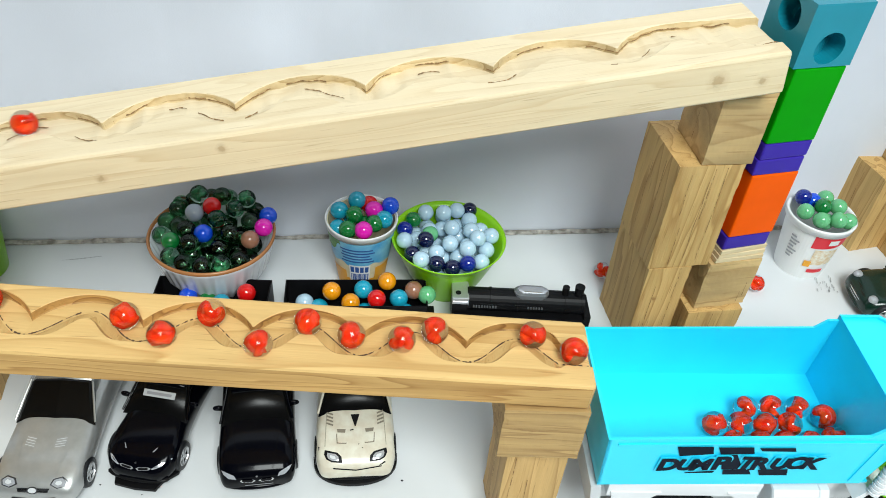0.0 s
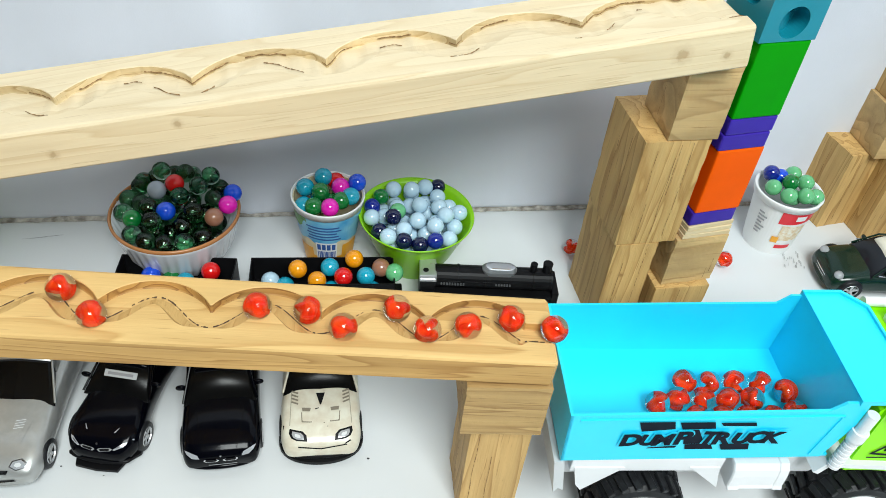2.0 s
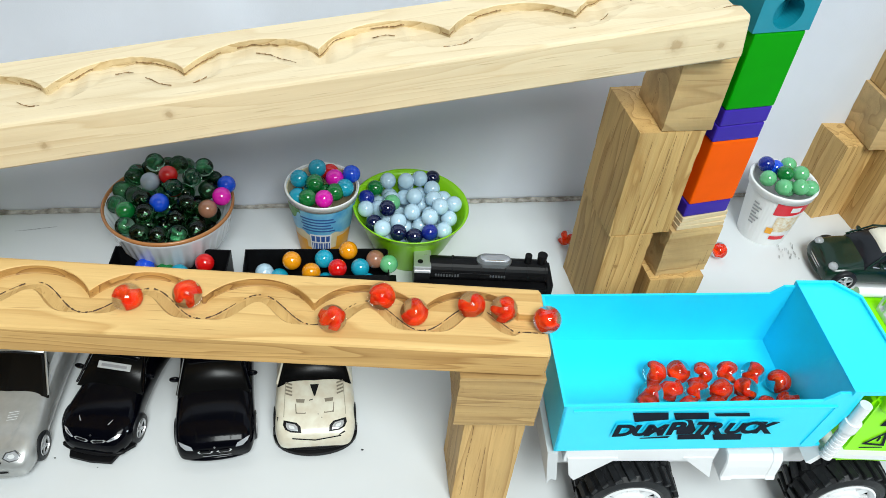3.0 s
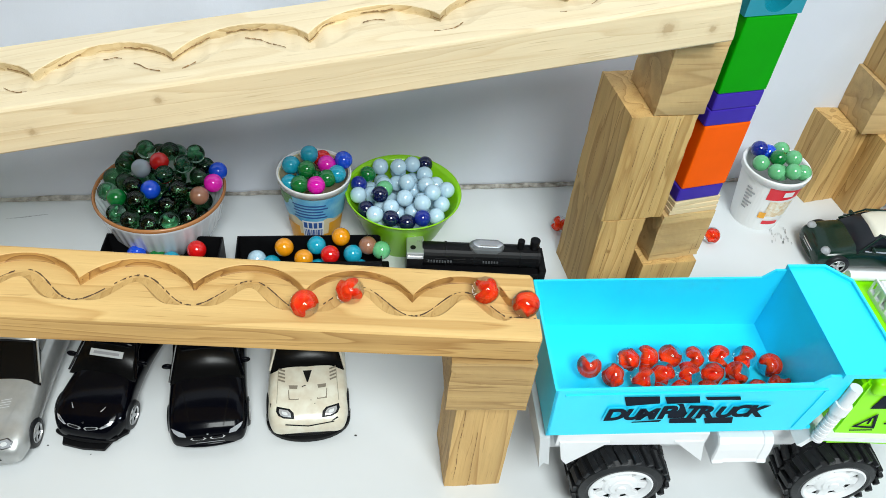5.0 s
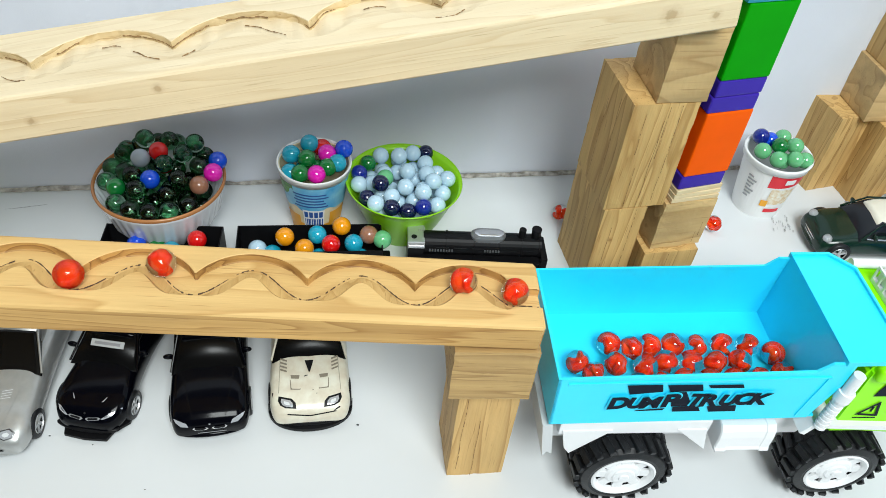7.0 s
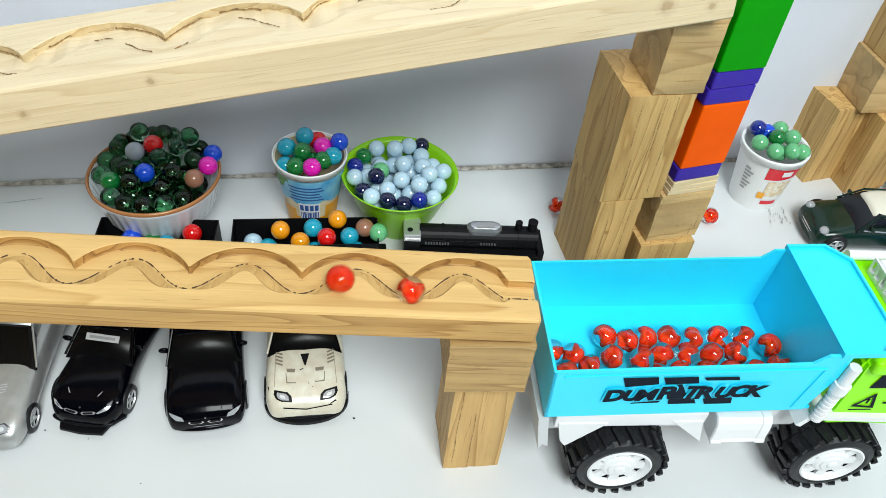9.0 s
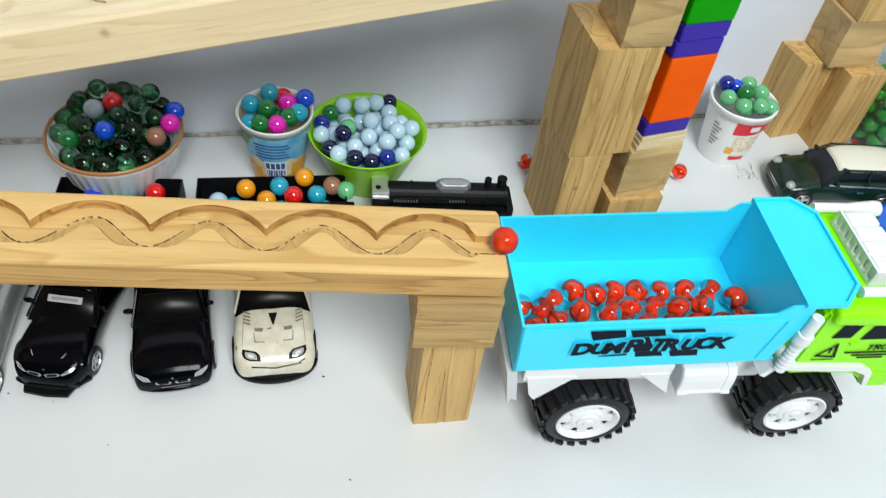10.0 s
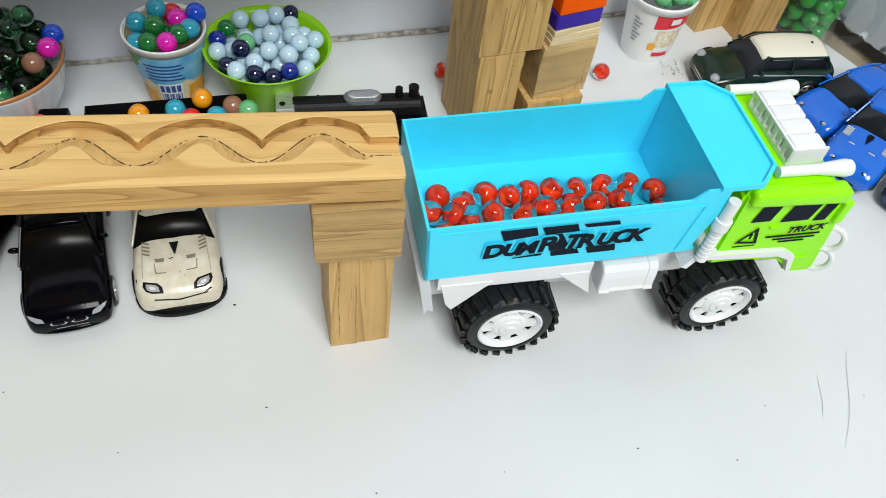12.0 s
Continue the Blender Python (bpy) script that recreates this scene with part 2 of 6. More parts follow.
CERAMIC = material("white_ceramic", (0.74, 0.76, 0.80), 0.15, coat=0.5, vary=0.04, scale=60)
RIM_BROWN = material("brown_glaze_rim", (0.40, 0.17, 0.06), 0.25)
GREEN_BOWL = material("lime_bowl_plastic", (0.25, 0.60, 0.008), 0.3)
CUP_WHITE = material("cup_white", (0.82, 0.83, 0.83), 0.3)
CUP_BLUE = material("cup_label_blue", (0.06, 0.36, 0.68), 0.35, vary=0.25, scale=60, colour2=(0.25, 0.6, 0.8))
CUP_SAND = material("cup_label_sand", (0.80, 0.70, 0.46), 0.4, vary=0.15, scale=120)
CUP_ORANGE = material("cup_label_orange", (0.85, 0.38, 0.02), 0.4)
CUP_LEAF = material("cup_label_leaf", (0.10, 0.35, 0.05), 0.4, vary=0.5, scale=300)
LABEL_NAVY = material("label_print_navy", (0.03, 0.10, 0.35), 0.5)
LABEL_GREY = material("label_print_grey", (0.35, 0.36, 0.38), 0.5)
RAIL_GREY = material("dull_grey_metal", (0.11, 0.115, 0.12), 0.4, 0.3)
LABEL_RED = material("label_red", (0.72, 0.02, 0.035), 0.4)
LABEL_FOOD = material("label_food", (0.70, 0.52, 0.30), 0.5, vary=0.6, scale=260, colour2=(0.85, 0.82, 0.72))
SHELL_CLEAR = bent_glass("clear_marble_glass", (1.0, 1.0, 1.0))
# tints imitate light: dark for the heap's depth, pale where light gathers
SHELL_GREEN = bent_glass("green_marble_glass", (0.36, 0.58, 0.42), 0.88)
SHELL_LIT = bent_glass("lit_green_marble_glass", (0.78, 0.96, 0.86), 0.85)
JUG_GLASS = clear_shell("jug_glass", (0.93, 0.96, 0.96), 0.03)
RED_CORE = material("red_swirl", (1.0, 0.085, 0.011), 0.6, vary=0.3, scale=190, colour2=(1.0, 0.020, 0.005), specular=0.0)
GREEN_CORE = material("green_swirl", (0.07, 0.36, 0.16), 0.4, vary=0.6, scale=300)
DEEP_CORE = material("bottle_green_core", (0.012, 0.085, 0.045), 0.1, vary=0.5, scale=130)


def marble_paint(name, colour, rough=0.12):
    return material(name, colour, rough, coat=0.6, vary=0.12, scale=90)


MARBLE_RED = marble_paint("marble_red", (0.72, 0.008, 0.008))
MARBLE_TEAL = marble_paint("marble_teal", (0.010, 0.36, 0.52))
MARBLE_BLUE = marble_paint("marble_blue", (0.006, 0.08, 0.70))
MARBLE_GREEN = marble_paint("marble_green", (0.004, 0.18, 0.035))
MARBLE_MINT = marble_paint("marble_mint", (0.14, 0.50, 0.22))
MARBLE_MAGENTA = marble_paint("marble_magenta", (0.82, 0.012, 0.48))
MARBLE_COPPER = marble_paint("marble_copper", (0.33, 0.15, 0.09), 0.25)
MARBLE_GOLD = marble_paint("marble_gold", (0.85, 0.32, 0.006))
MARBLE_PALE = marble_paint("marble_pale_blue", (0.50, 0.70, 0.83))
MARBLE_NAVY = marble_paint("marble_navy", (0.006, 0.02, 0.26), 0.06)
MARBLE_INK = marble_paint("marble_ink", (0.004, 0.008, 0.05), 0.06)
MARBLE_GREY = marble_paint("marble_grey", (0.36, 0.42, 0.48))


# ---- mesh helpers ----
def part(name, bm, mat, parent=None, label="", smooth=False, m=None):
    me = bpy.data.meshes.new(name)
    bmesh.ops.recalc_face_normals(bm, faces=bm.faces)
    bm.to_mesh(me)
    bm.free()
    me.materials.append(mat)
    if smooth:
        me.polygons.foreach_set("use_smooth", [True] * len(me.polygons))
    ob = new(name, me)
    if parent:
        ob.parent = parent
    if m is not None:
        ob.matrix_basis = m
    if label:
        ob["label"] = label
    return ob


def empty(name, m, label, category, group="", kind=""):
    ob = new(name)
    ob.empty_display_size = 0.01
    ob.matrix_basis = m
    return tagged(ob, label, category, group, kind)


def box(x0, x1, y0, y1, z0, z1, bevel=0.0, segments=2, bm=None):
    own = bm is None
    bm = bm or bmesh.new()
    vs = bmesh.ops.create_cube(bm, size=1)["verts"]
    for v in vs:
        v.co = Vector(((x0 + x1) / 2 + v.co.x * (x1 - x0), (y0 + y1) / 2 + v.co.y * (y1 - y0), (z0 + z1) / 2 + v.co.z * (z1 - z0)))
    if bevel:
        es = list({e for v in vs for e in v.link_edges})
        bmesh.ops.bevel(bm, geom=es, offset=bevel, segments=segments, affect="EDGES", profile=0.6)
    return bm


def worn(bm, amount, scale=70.0, seed=0.0):
    for v in bm.verts:
        v.co += amount * noise.noise_vector(v.co * scale + Vector((seed, seed, seed)))
    return bm


def lathe(profile, steps=48, bm=None, close=False):
    """Turns a list of (radius, height) round z."""
    bm = bm or bmesh.new()
    rings = []
    for r, z in profile:
        rings.append([bm.verts.new((r * math.cos(2 * math.pi * k / steps), r * math.sin(2 * math.pi * k / steps), z)) for k in range(steps)])
    for a, b in zip(rings, rings[1:]):
        for k in range(steps):
            bm.faces.new((a[k], a[(k + 1) % steps], b[(k + 1) % steps], b[k]))
    if close:
        bm.faces.new(rings[-1])
        bm.faces.new(list(reversed(rings[0])))
    return bm


def prism(points, depth, bm=None):
    """A flat outline in x, z pushed from y = 0 to y = depth."""
    bm = bm or bmesh.new()
    a = [bm.verts.new((x, 0, z)) for x, z in points]
    b = [bm.verts.new((x, depth, z)) for x, z in points]
    bm.faces.new(a)
    bm.faces.new(list(reversed(b)))
    n = len(points)
    for k in range(n):
        bm.faces.new((a[k], b[k], b[(k + 1) % n], a[(k + 1) % n]))
    return bm


def rod(p, q, r, steps=12, bm=None, r2=None):
    bm = bm or bmesh.new()
    p, q = Vector(p), Vector(q)
    turn = (q - p).to_track_quat("Z", "Y").to_matrix().to_4x4()
    bmesh.ops.create_cone(bm, cap_ends=True, segments=steps, radius1=r, radius2=r if r2 is None else r2, depth=(q - p).length,
                          matrix=Matrix.Translation((p + q) / 2) @ turn)
    return bm


def blob(x, y, z, sx, sy, sz, bm=None, sub=2):
    bm = bm or bmesh.new()
    bmesh.ops.create_icosphere(bm, subdivisions=sub, radius=1, matrix=Matrix.Translation((x, y, z)) @ Matrix.Diagonal((sx, sy, sz, 1)))
    return bm


def loft(rings, bm=None, caps=True):
    bm = bm or bmesh.new()
    vr = [[bm.verts.new(p) for p in ring] for ring in rings]
    n = len(vr[0])
    for a, b in zip(vr, vr[1:]):
        for k in range(n):
            bm.faces.new((a[k], a[(k + 1) % n], b[(k + 1) % n], b[k]))
    if caps:
        bm.faces.new(list(reversed(vr[0])))
        bm.faces.new(vr[-1])
    return bm


def lettering(text, size, mat, parent, m, bold=0.0, shear=0.0, depth=0.0004, name="lettering"):
    cu = bpy.data.curves.new(name, "FONT")
    cu.body, cu.size, cu.shear, cu.offset, cu.extrude = text, size, shear, bold, depth
    tmp = bpy.data.objects.new(name, cu)
    scene.collection.objects.link(tmp)
    me = bpy.data.meshes.new_from_object(tmp.evaluated_get(bpy.context.evaluated_depsgraph_get()))
    scene.collection.objects.unlink(tmp)
    bpy.data.objects.remove(tmp)
    me.materials.clear()
    me.materials.append(mat)
    ob = new(name, me)
    ob.parent = parent
    ob.matrix_basis = m
    return ob


# ---- the setting ----
def build_setting():
    bm = bmesh.new()
    outline = ((-1.3, -1.0), (1.42, -1.0), (0.464, 0.72), (-1.3, 0.72))
    loft([[(x, y, z) for x, y in outline] for z in (-0.012, 0.0)], bm)
    bmesh.ops.bevel(bm, geom=bm.edges[:], offset=0.001, segments=2, affect="EDGES")
    board = part("ground_board", bm, BOARD)
    tagged(board, "glossy white board floor with specks and scuffs", "floor", kind="structure")
    g = part("ground", box(-2.2, 2.2, -2.6, 1.6, -0.06, -0.014), GROUND)
    tagged(g, "beige floor below the white board's edge", "floor", kind="structure")
    # cloth backdrop: a folded sheet that follows the wall and turns forward beyond the board
    bm = bmesh.new()
    plan = []
    base, a = Vector((0.083, 0.600)), math.radians(10.77)
    d = Vector((math.cos(a), math.sin(a)))
    for k in range(119):
        s = -1.3 + k * 0.0147
        plan.append(base + d * s)
    turn = plan[-1].copy()
    fold = len(plan)
    ragged = random.Random(17)
    for k in range(1, 90):
        b = a - min(k, 6) * math.radians(12.7)
        turn = turn + Vector((math.cos(b), math.sin(b))) * (0.006 if k < 40 else 0.014)
        plan.append(turn.copy())
    rows = 46
    grid = []
    for j in range(rows + 1):
        z = 0.0 + 1.5 * (j / rows) ** 1.5
        line = []
        for i, q in enumerate(plan):
            n = noise.noise(Vector((i * 0.16, z * 5.0, 3.1))) * 0.012 + noise.noise(Vector((i * 0.05, z * 14.0, 9.7))) * 0.004
            n += 0.006 * abs(noise.noise(Vector((i * 0.045 + z * 1.3, 0.4, 6.6)))) ** 0.5
            n *= min(1.0, 0.25 + z * 4)
            if i < fold:                                          # two pressed folds
                run = -1.3 + i * 0.0147
                for at, lean, deep in ((-0.223, 0.02, 0.0030), (-0.1661, -0.10, 0.0020)):
                    off = run - at - lean * (z - 0.4)
                    n += deep * max(0.0, 1 - abs(off) / 0.03) * (1 if off > 0 else 0.35)
            lift = (0.002 + 0.006 * ragged.random()) if i > fold + 3 and j == 0 else 0.0
            line.append(bm.verts.new((q.x - d.y * n * -1, q.y - abs(n), z + lift + 0.0008)))
        grid.append(line)
    for j in range(rows):
        for i in range(len(plan) - 1):
            bm.faces.new((grid[j][i], grid[j][i + 1], grid[j + 1][i + 1], grid[j + 1][i]))
    sheet = part("backdrop", bm, CLOTH, smooth=True)
    mod = sheet.modifiers.new("thick", "SOLIDIFY")
    mod.thickness, mod.offset = 0.002, 1
    tagged(sheet, "creased white cloth sheet hung behind the toys", "cloth sheet", kind="structure")
    # torn paper strip along the foot of the sheet
    bm = bmesh.new()
    rnd = random.Random(4)
    prev = None
    for k in range(190):
        s = -0.9 + k * 0.0075
        q = base + d * s - Vector((-d.y, d.x)) * 0.0035
        h = 0.0012 + 0.0014 * rnd.random()
        f = 0.0012 * rnd.random()
        ring = [bm.verts.new((q.x + d.y * f, q.y - d.x * f, 0.0004)), bm.verts.new((q.x + d.y * f, q.y - d.x * f, h)), bm.verts.new((q.x - d.y * 0.003, q.y + d.x * 0.003, h + 0.001))]
        if prev:
            bm.faces.new((prev[0], ring[0], ring[1], prev[1]))
            bm.faces.new((prev[1], ring[1], ring[2], prev[2]))
        prev = ring
    trim = part("trim", bm, material("torn_paper_edge", (0.60, 0.57, 0.52), 0.8, vary=0.6, scale=160, colour2=(0.22, 0.20, 0.17)))
    tagged(trim, "rough torn beige strip where the sheet meets the board", "trim", kind="structure")
    # unseen room added round the table; its grey tone sets fill light and reflections
    for name, b in (("wall_south", (-2.2, 2.2, -2.7, -2.6, -0.06, 2.6)), ("wall_north", (-2.2, 2.2, 1.6, 1.7, -0.06, 2.6)),
                    ("wall_west", (-2.3, -2.2, -2.7, 1.7, -0.06, 2.6)), ("wall_east", (2.2, 2.3, -2.7, 1.7, -0.06, 2.6))):
        tagged(part(name, box(*b), PAINT), "unseen grey room wall, added to set the fill light", "wall", kind="structure")
    tagged(part("ceiling", box(-2.3, 2.3, -2.7, 1.7, 2.6, 2.7), PAINT), "unseen grey ceiling, added to set the fill light", "ceiling", kind="structure")


def floor_marks():
    rnd = random.Random(11)
    bm = bmesh.new()
    spots = [(-0.004, 0.3185), (-0.172, 0.288), (-0.201, 0.292), (0.157, 0.199), (0.083, 0.19), (0.30, 0.20), (0.40, 0.24), (0.02, 0.245), (-0.13, 0.26), (0.24, 0.21), (0.33, 0.235), (-0.06, 0.22)]
    for k, (x, y) in enumerate(spots):
        r = 0.0011 if k == 0 else 0.0005 + 0.0003 * rnd.random()
        vs = [bm.verts.new((x + r * (0.7 + 0.5 * rnd.random()) * math.cos(a * 1.05), y + 0.7 * r * math.sin(a * 1.05), 0.0004)) for a in range(6)]
        bm.faces.new(vs)
    specks = part("dirt_speck", bm, DARK_MARK)
    tagged(specks, "small black dirt specks scattered on the white board", "dirt", kind="stuff")
    bm = bmesh.new()
    def stroke(x0, y0, x1, y1, w, wob):
        n = 14
        prev = None
        for k in range(n + 1):
            f = k / n
            x, y = x0 + (x1 - x0) * f + wob * math.sin(f * 5), y0 + (y1 - y0) * f
            ww = w * (0.4 + 0.6 * math.sin(math.pi * f))
            nx, ny = y1 - y0, x0 - x1
            l = math.hypot(nx, ny)
            a, b = bm.verts.new((x + nx / l * ww, y + ny / l * ww, 0.0004)), bm.verts.new((x - nx / l * ww, y - ny / l * ww, 0.0004))
            if prev:
                bm.faces.new((prev[0], a, b, prev[1]))
            prev = (a, b)
    stroke(-0.318, 0.498, -0.286, 0.508, 0.0006, 0.001)
    stroke(0.372, 0.205, 0.405, 0.275, 0.00018, 0.002)
    stroke(0.365, 0.225, 0.375, 0.255, 0.0002, 0.001)
    for k in range(26):
        x, y = 0.356 + 0.02 * (rnd.random() - 0.5), 0.566 + 0.022 * (rnd.random() - 0.5)
        stroke(x, y, x + 0.001, y + 0.002 + 0.003 * rnd.random(), 0.0007 * rnd.random() + 0.0002, 0)
    scuffs = part("scuff", bm, SMEAR)
    tagged(scuffs, "grey scuffs and smears on the white board", "scuff", kind="stuff")


# ---- wooden runs and blocks ----
def wavy_beam(name, m, length, width, height, period, first, arch, cusp, gap, depth, mat, label, rough_cut=0.0, exit_v=None, pencil=True):
    """A plank with a scalloped groove: back lip of arches, a recessed floor and a scooped front side."""
    root = empty(name, m, label, "marble run")
    du = 0.0012
    n = int(length / du)
    bm = bmesh.new()
    half = period / 2
    sag = arch - cusp
    rad = (half * half + sag * sag) / (2 * sag)
    rows = []
    line = []
    lo_low = (arch + cusp) / 2 - gap - 0.0012 - (sag / 2 + 0.0018) - (0.0018 if pencil else 0.0042)
    edge = []
    for i in range(n + 1):
        u = -length + length * i / n
        ph = ((u - first) / period + 0.5) % 1.0 - 0.5          # 0 at an arch's top
        lip = arch - rad + math.sqrt(max(rad * rad - (ph * period) ** 2, 0))
        lo = (arch + cusp) / 2 - gap - 0.0012 + (sag / 2 + 0.0018) * math.cos(2 * math.pi * ph)
        q = abs(ph) * 2
        front = lo_low + (0.0140 if pencil else 0.0170) * (0.5 + 0.5 * math.cos(math.pi * q)) ** (3.0 if pencil else 1.6)
        if not pencil and u > first + 0.006:                      # the rough groove flares out to the plank's end
            f = (u - first - 0.006) / (-first - 0.006)
            lip = arch - (arch - 0.0455) * f
            lo = lo + (0.0180 - lo) * min(1.0, 1.6 * f)
            front = front + (0.0125 - front) * min(1.0, 1.3 * f)
        elif exit_v is not None and u > first + half * 0.72:
            f = min(1.0, (u - first - half * 0.72) / 0.004)
            lip = lip + (exit_v + gap * 0.6 - lip) * f
            lo = lo + (exit_v - gap * 0.55 - lo) * f
            front = front + (exit_v - gap * 0.75 - front) * f
        if rough_cut:
            lip += rough_cut * noise.noise(Vector((u * 260, 1.7, 0)))
            lo += rough_cut * 1.2 * noise.noise(Vector((u * 180, 7.7, 0)))
            front += rough_cut * noise.noise(Vector((u * 200, 4.2, 0)))
        front = min(front, lo - 0.0004)
        lip = max(lip, lo + 0.002)
        dd = depth * (1 + (0.35 * noise.noise(Vector((u * 120, 3.0, 0))) if rough_cut else 0))
        b = 0.0018
        lz = -dd * (0.78 + 0.10 * math.cos(2 * math.pi * ph))        # the scoop runs shallow where the groove swings forward
        prof = [(b, -height), (0, -height + b), (0, -b), (b * 0.3, -b * 0.3), (b, 0), (front, 0), (front * 0.75 + lo * 0.25, lz * 0.62), (lo, lz), (lo * 0.6 + lip * 0.4, lz * 0.35 - dd * 0.65),
                (lip - 0.0006, -dd), (lip, -dd * 0.9), (lip + 0.0003, -0.0004), (lip + 0.0008, 0), (width - b, 0), (width - b * 0.3, -b * 0.3), (width, -b), (width, -height + b), (width - b, -height)]
        rows.append([bm.verts.new((u, v, z)) for v, z in prof])
        line.append((u, lo, lz))
        edge.append((u, lip, -dd))
    k = len(rows[0])
    for a, c in zip(rows, rows[1:]):
        for j in range(k):
            bm.faces.new((a[j], a[(j + 1) % k], c[(j + 1) % k], c[j]))
    bm.faces.new(rows[0])
    bm.faces.new(list(reversed(rows[-1])))
    bm.faces.ensure_lookup_table()
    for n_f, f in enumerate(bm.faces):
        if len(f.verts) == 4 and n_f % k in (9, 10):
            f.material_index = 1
        elif len(f.verts) == 4 and n_f % k in (5, 6):
            f.material_index = 3
        elif len(f.verts) == 4 and n_f % k == 1:
            f.material_index = 2
    mid = Vector((0, width / 2, -height / 2))
    for v in rows[-1]:                                            # eased right end
        v.co.y += (mid.y - v.co.y) * 0.06
        v.co.z += (mid.z - v.co.z) * 0.09
    for v in rows[-2]:
        v.co.x = -0.0016
    plank = part("plank", bm, mat, root)
    plank.data.materials.append(LIP_BROWN if pencil else CUT)
    plank.data.materials.append(PINE_EDGE_SHADED if pencil else PALE_EDGE)
    plank.data.materials.append(SCOOP_SHADED_WOOD if pencil else mat)
    if not pencil:
        # broken dark strips along the lip's foot and the groove's front line
        rnd = random.Random(9)
        bm = bmesh.new()
        for src, sc, z_off in ((edge, 0.0, 0.0016), (line, -0.12, 0.0010)):
            for (u, v, z), (u2, v2, z2) in zip(src, src[1:]):
                if noise.noise(Vector((u * 55, 6.2, z_off * 1000))) > 0.02 - sc and abs(v2 - v) < 0.003:
                    w = 0.00012 + 0.0004 * rnd.random()
                    bm.faces.new([bm.verts.new(p) for p in ((u, v - w - 0.0008, z + z_off), (u2, v2 - w - 0.0008, z2 + z_off), (u2, v2 - 0.0006, z2 + z_off + w), (u, v - 0.0006, z + z_off + w))])
        mark = part("dark_dash", bm, material("dark_dash_wood", (0.30, 0.17, 0.065), 0.8, vary=0.5, scale=300), root, "thin dark dashes along the carved edge")
        mark["kind"] = "stuff"
    if pencil:
        rnd = random.Random(6)
        bm = bmesh.new()
        for (u, v, z), (u2, v2, z2) in zip(line, line[1:]):
            if noise.noise(Vector((u * 90, 2.2, 5.0))) > -0.6 and rnd.random() > 0.24 and abs(v2 - v) < 0.004:
                w = 0.00018 + 0.00046 * rnd.random()
                z, z2, v, v2 = z + 0.0007, z2 + 0.0007, v + 0.0010, v2 + 0.0010
                bm.faces.new([bm.verts.new(p) for p in ((u, v - w, z), (u2, v2 - w, z2), (u2, v2 + w, z2), (u, v + w, z))])
        part("pencil_line", bm, PENCIL, root, "broken dark pencil line along the groove")
    return root


def block(name, x, y, z, sx, sy, sz, rz, mat, label, category="wood block", group="wooden blocks", bevel=0.0012, wear=0.0003, rx=0, ry=0, seed=0.0, cracks=()):
    """Bevelled block with its front left lower corner at x, y, z."""
    bm = box(0, sx, 0, sy, 0, sz)
    if wear > 0.00025:                                            # uneven sawn edges
        bmesh.ops.subdivide_edges(bm, edges=bm.edges[:], cuts=15, use_grid_fill=True)
        rim = 0.0009
        for v in bm.verts:
            near = [min(v.co.x, sx - v.co.x) < 1e-5, min(v.co.y, sy - v.co.y) < 1e-5, min(v.co.z, sz - v.co.z) < 1e-5]
            if sum(near) > 1:
                chip = max(0.0, noise.noise(v.co * 190 + Vector((seed, seed * 2.3, 0)))) ** 2 * 3.0
                inward = Vector((sx / 2 - v.co.x, sy / 2 - v.co.y, sz / 2 - v.co.z))
                for k in range(3):
                    if near[k]:
                        v.co[k] += math.copysign(rim * 0.34 * (0.5 + chip), inward[k])
        worn(bm, wear, 60.0, seed)
        worn(bm, 0.00016, 420.0, seed)
    else:
        bm.free()
        bm = box(0, sx, 0, sy, 0, sz, bevel, 2)
    ob = part(name, bm, mat, m=pose(x, y, z, rx, ry, rz))
    rnd = random.Random(int(seed * 10) + 5)
    for face, f, z0, z1 in cracks:                                # dark growth cracks that run up a face
        bm = bmesh.new()
        prev = None
        n = max(6, int((z1 - z0) * sz / 0.0022))
        for k in range(n + 1):
            q = k / n
            h = (z0 + (z1 - z0) * q) * sz
            c = (f + 0.016 * noise.noise(Vector((h * 45, seed, f * 9)))) * (sx if face == "front" else sy)
            wd = 0.00007 + 0.00018 * rnd.random() * (1 if rnd.random() > 0.3 else 0.3)
            if face == "front":
                cur = (bm.verts.new((c - wd, -0.00045, h)), bm.verts.new((c + wd, -0.00045, h)))
            else:
                cur = (bm.verts.new((-0.00045, c - wd, h)), bm.verts.new((-0.00045, c + wd, h)))
            if prev and rnd.random() > 0.12:
                bm.faces.new((prev[0], cur[0], cur[1], prev[1]))
            prev = cur
        part("crack", bm, CRACK, ob)
    return tagged(ob, label, category, group)


LOWER = pose(0.096, 0.2848, 0.157, 0, 1.92, 4.6)
UPPER = pose(0.200, 0.4518, 0.2745, 0, -8.2, 13.2)


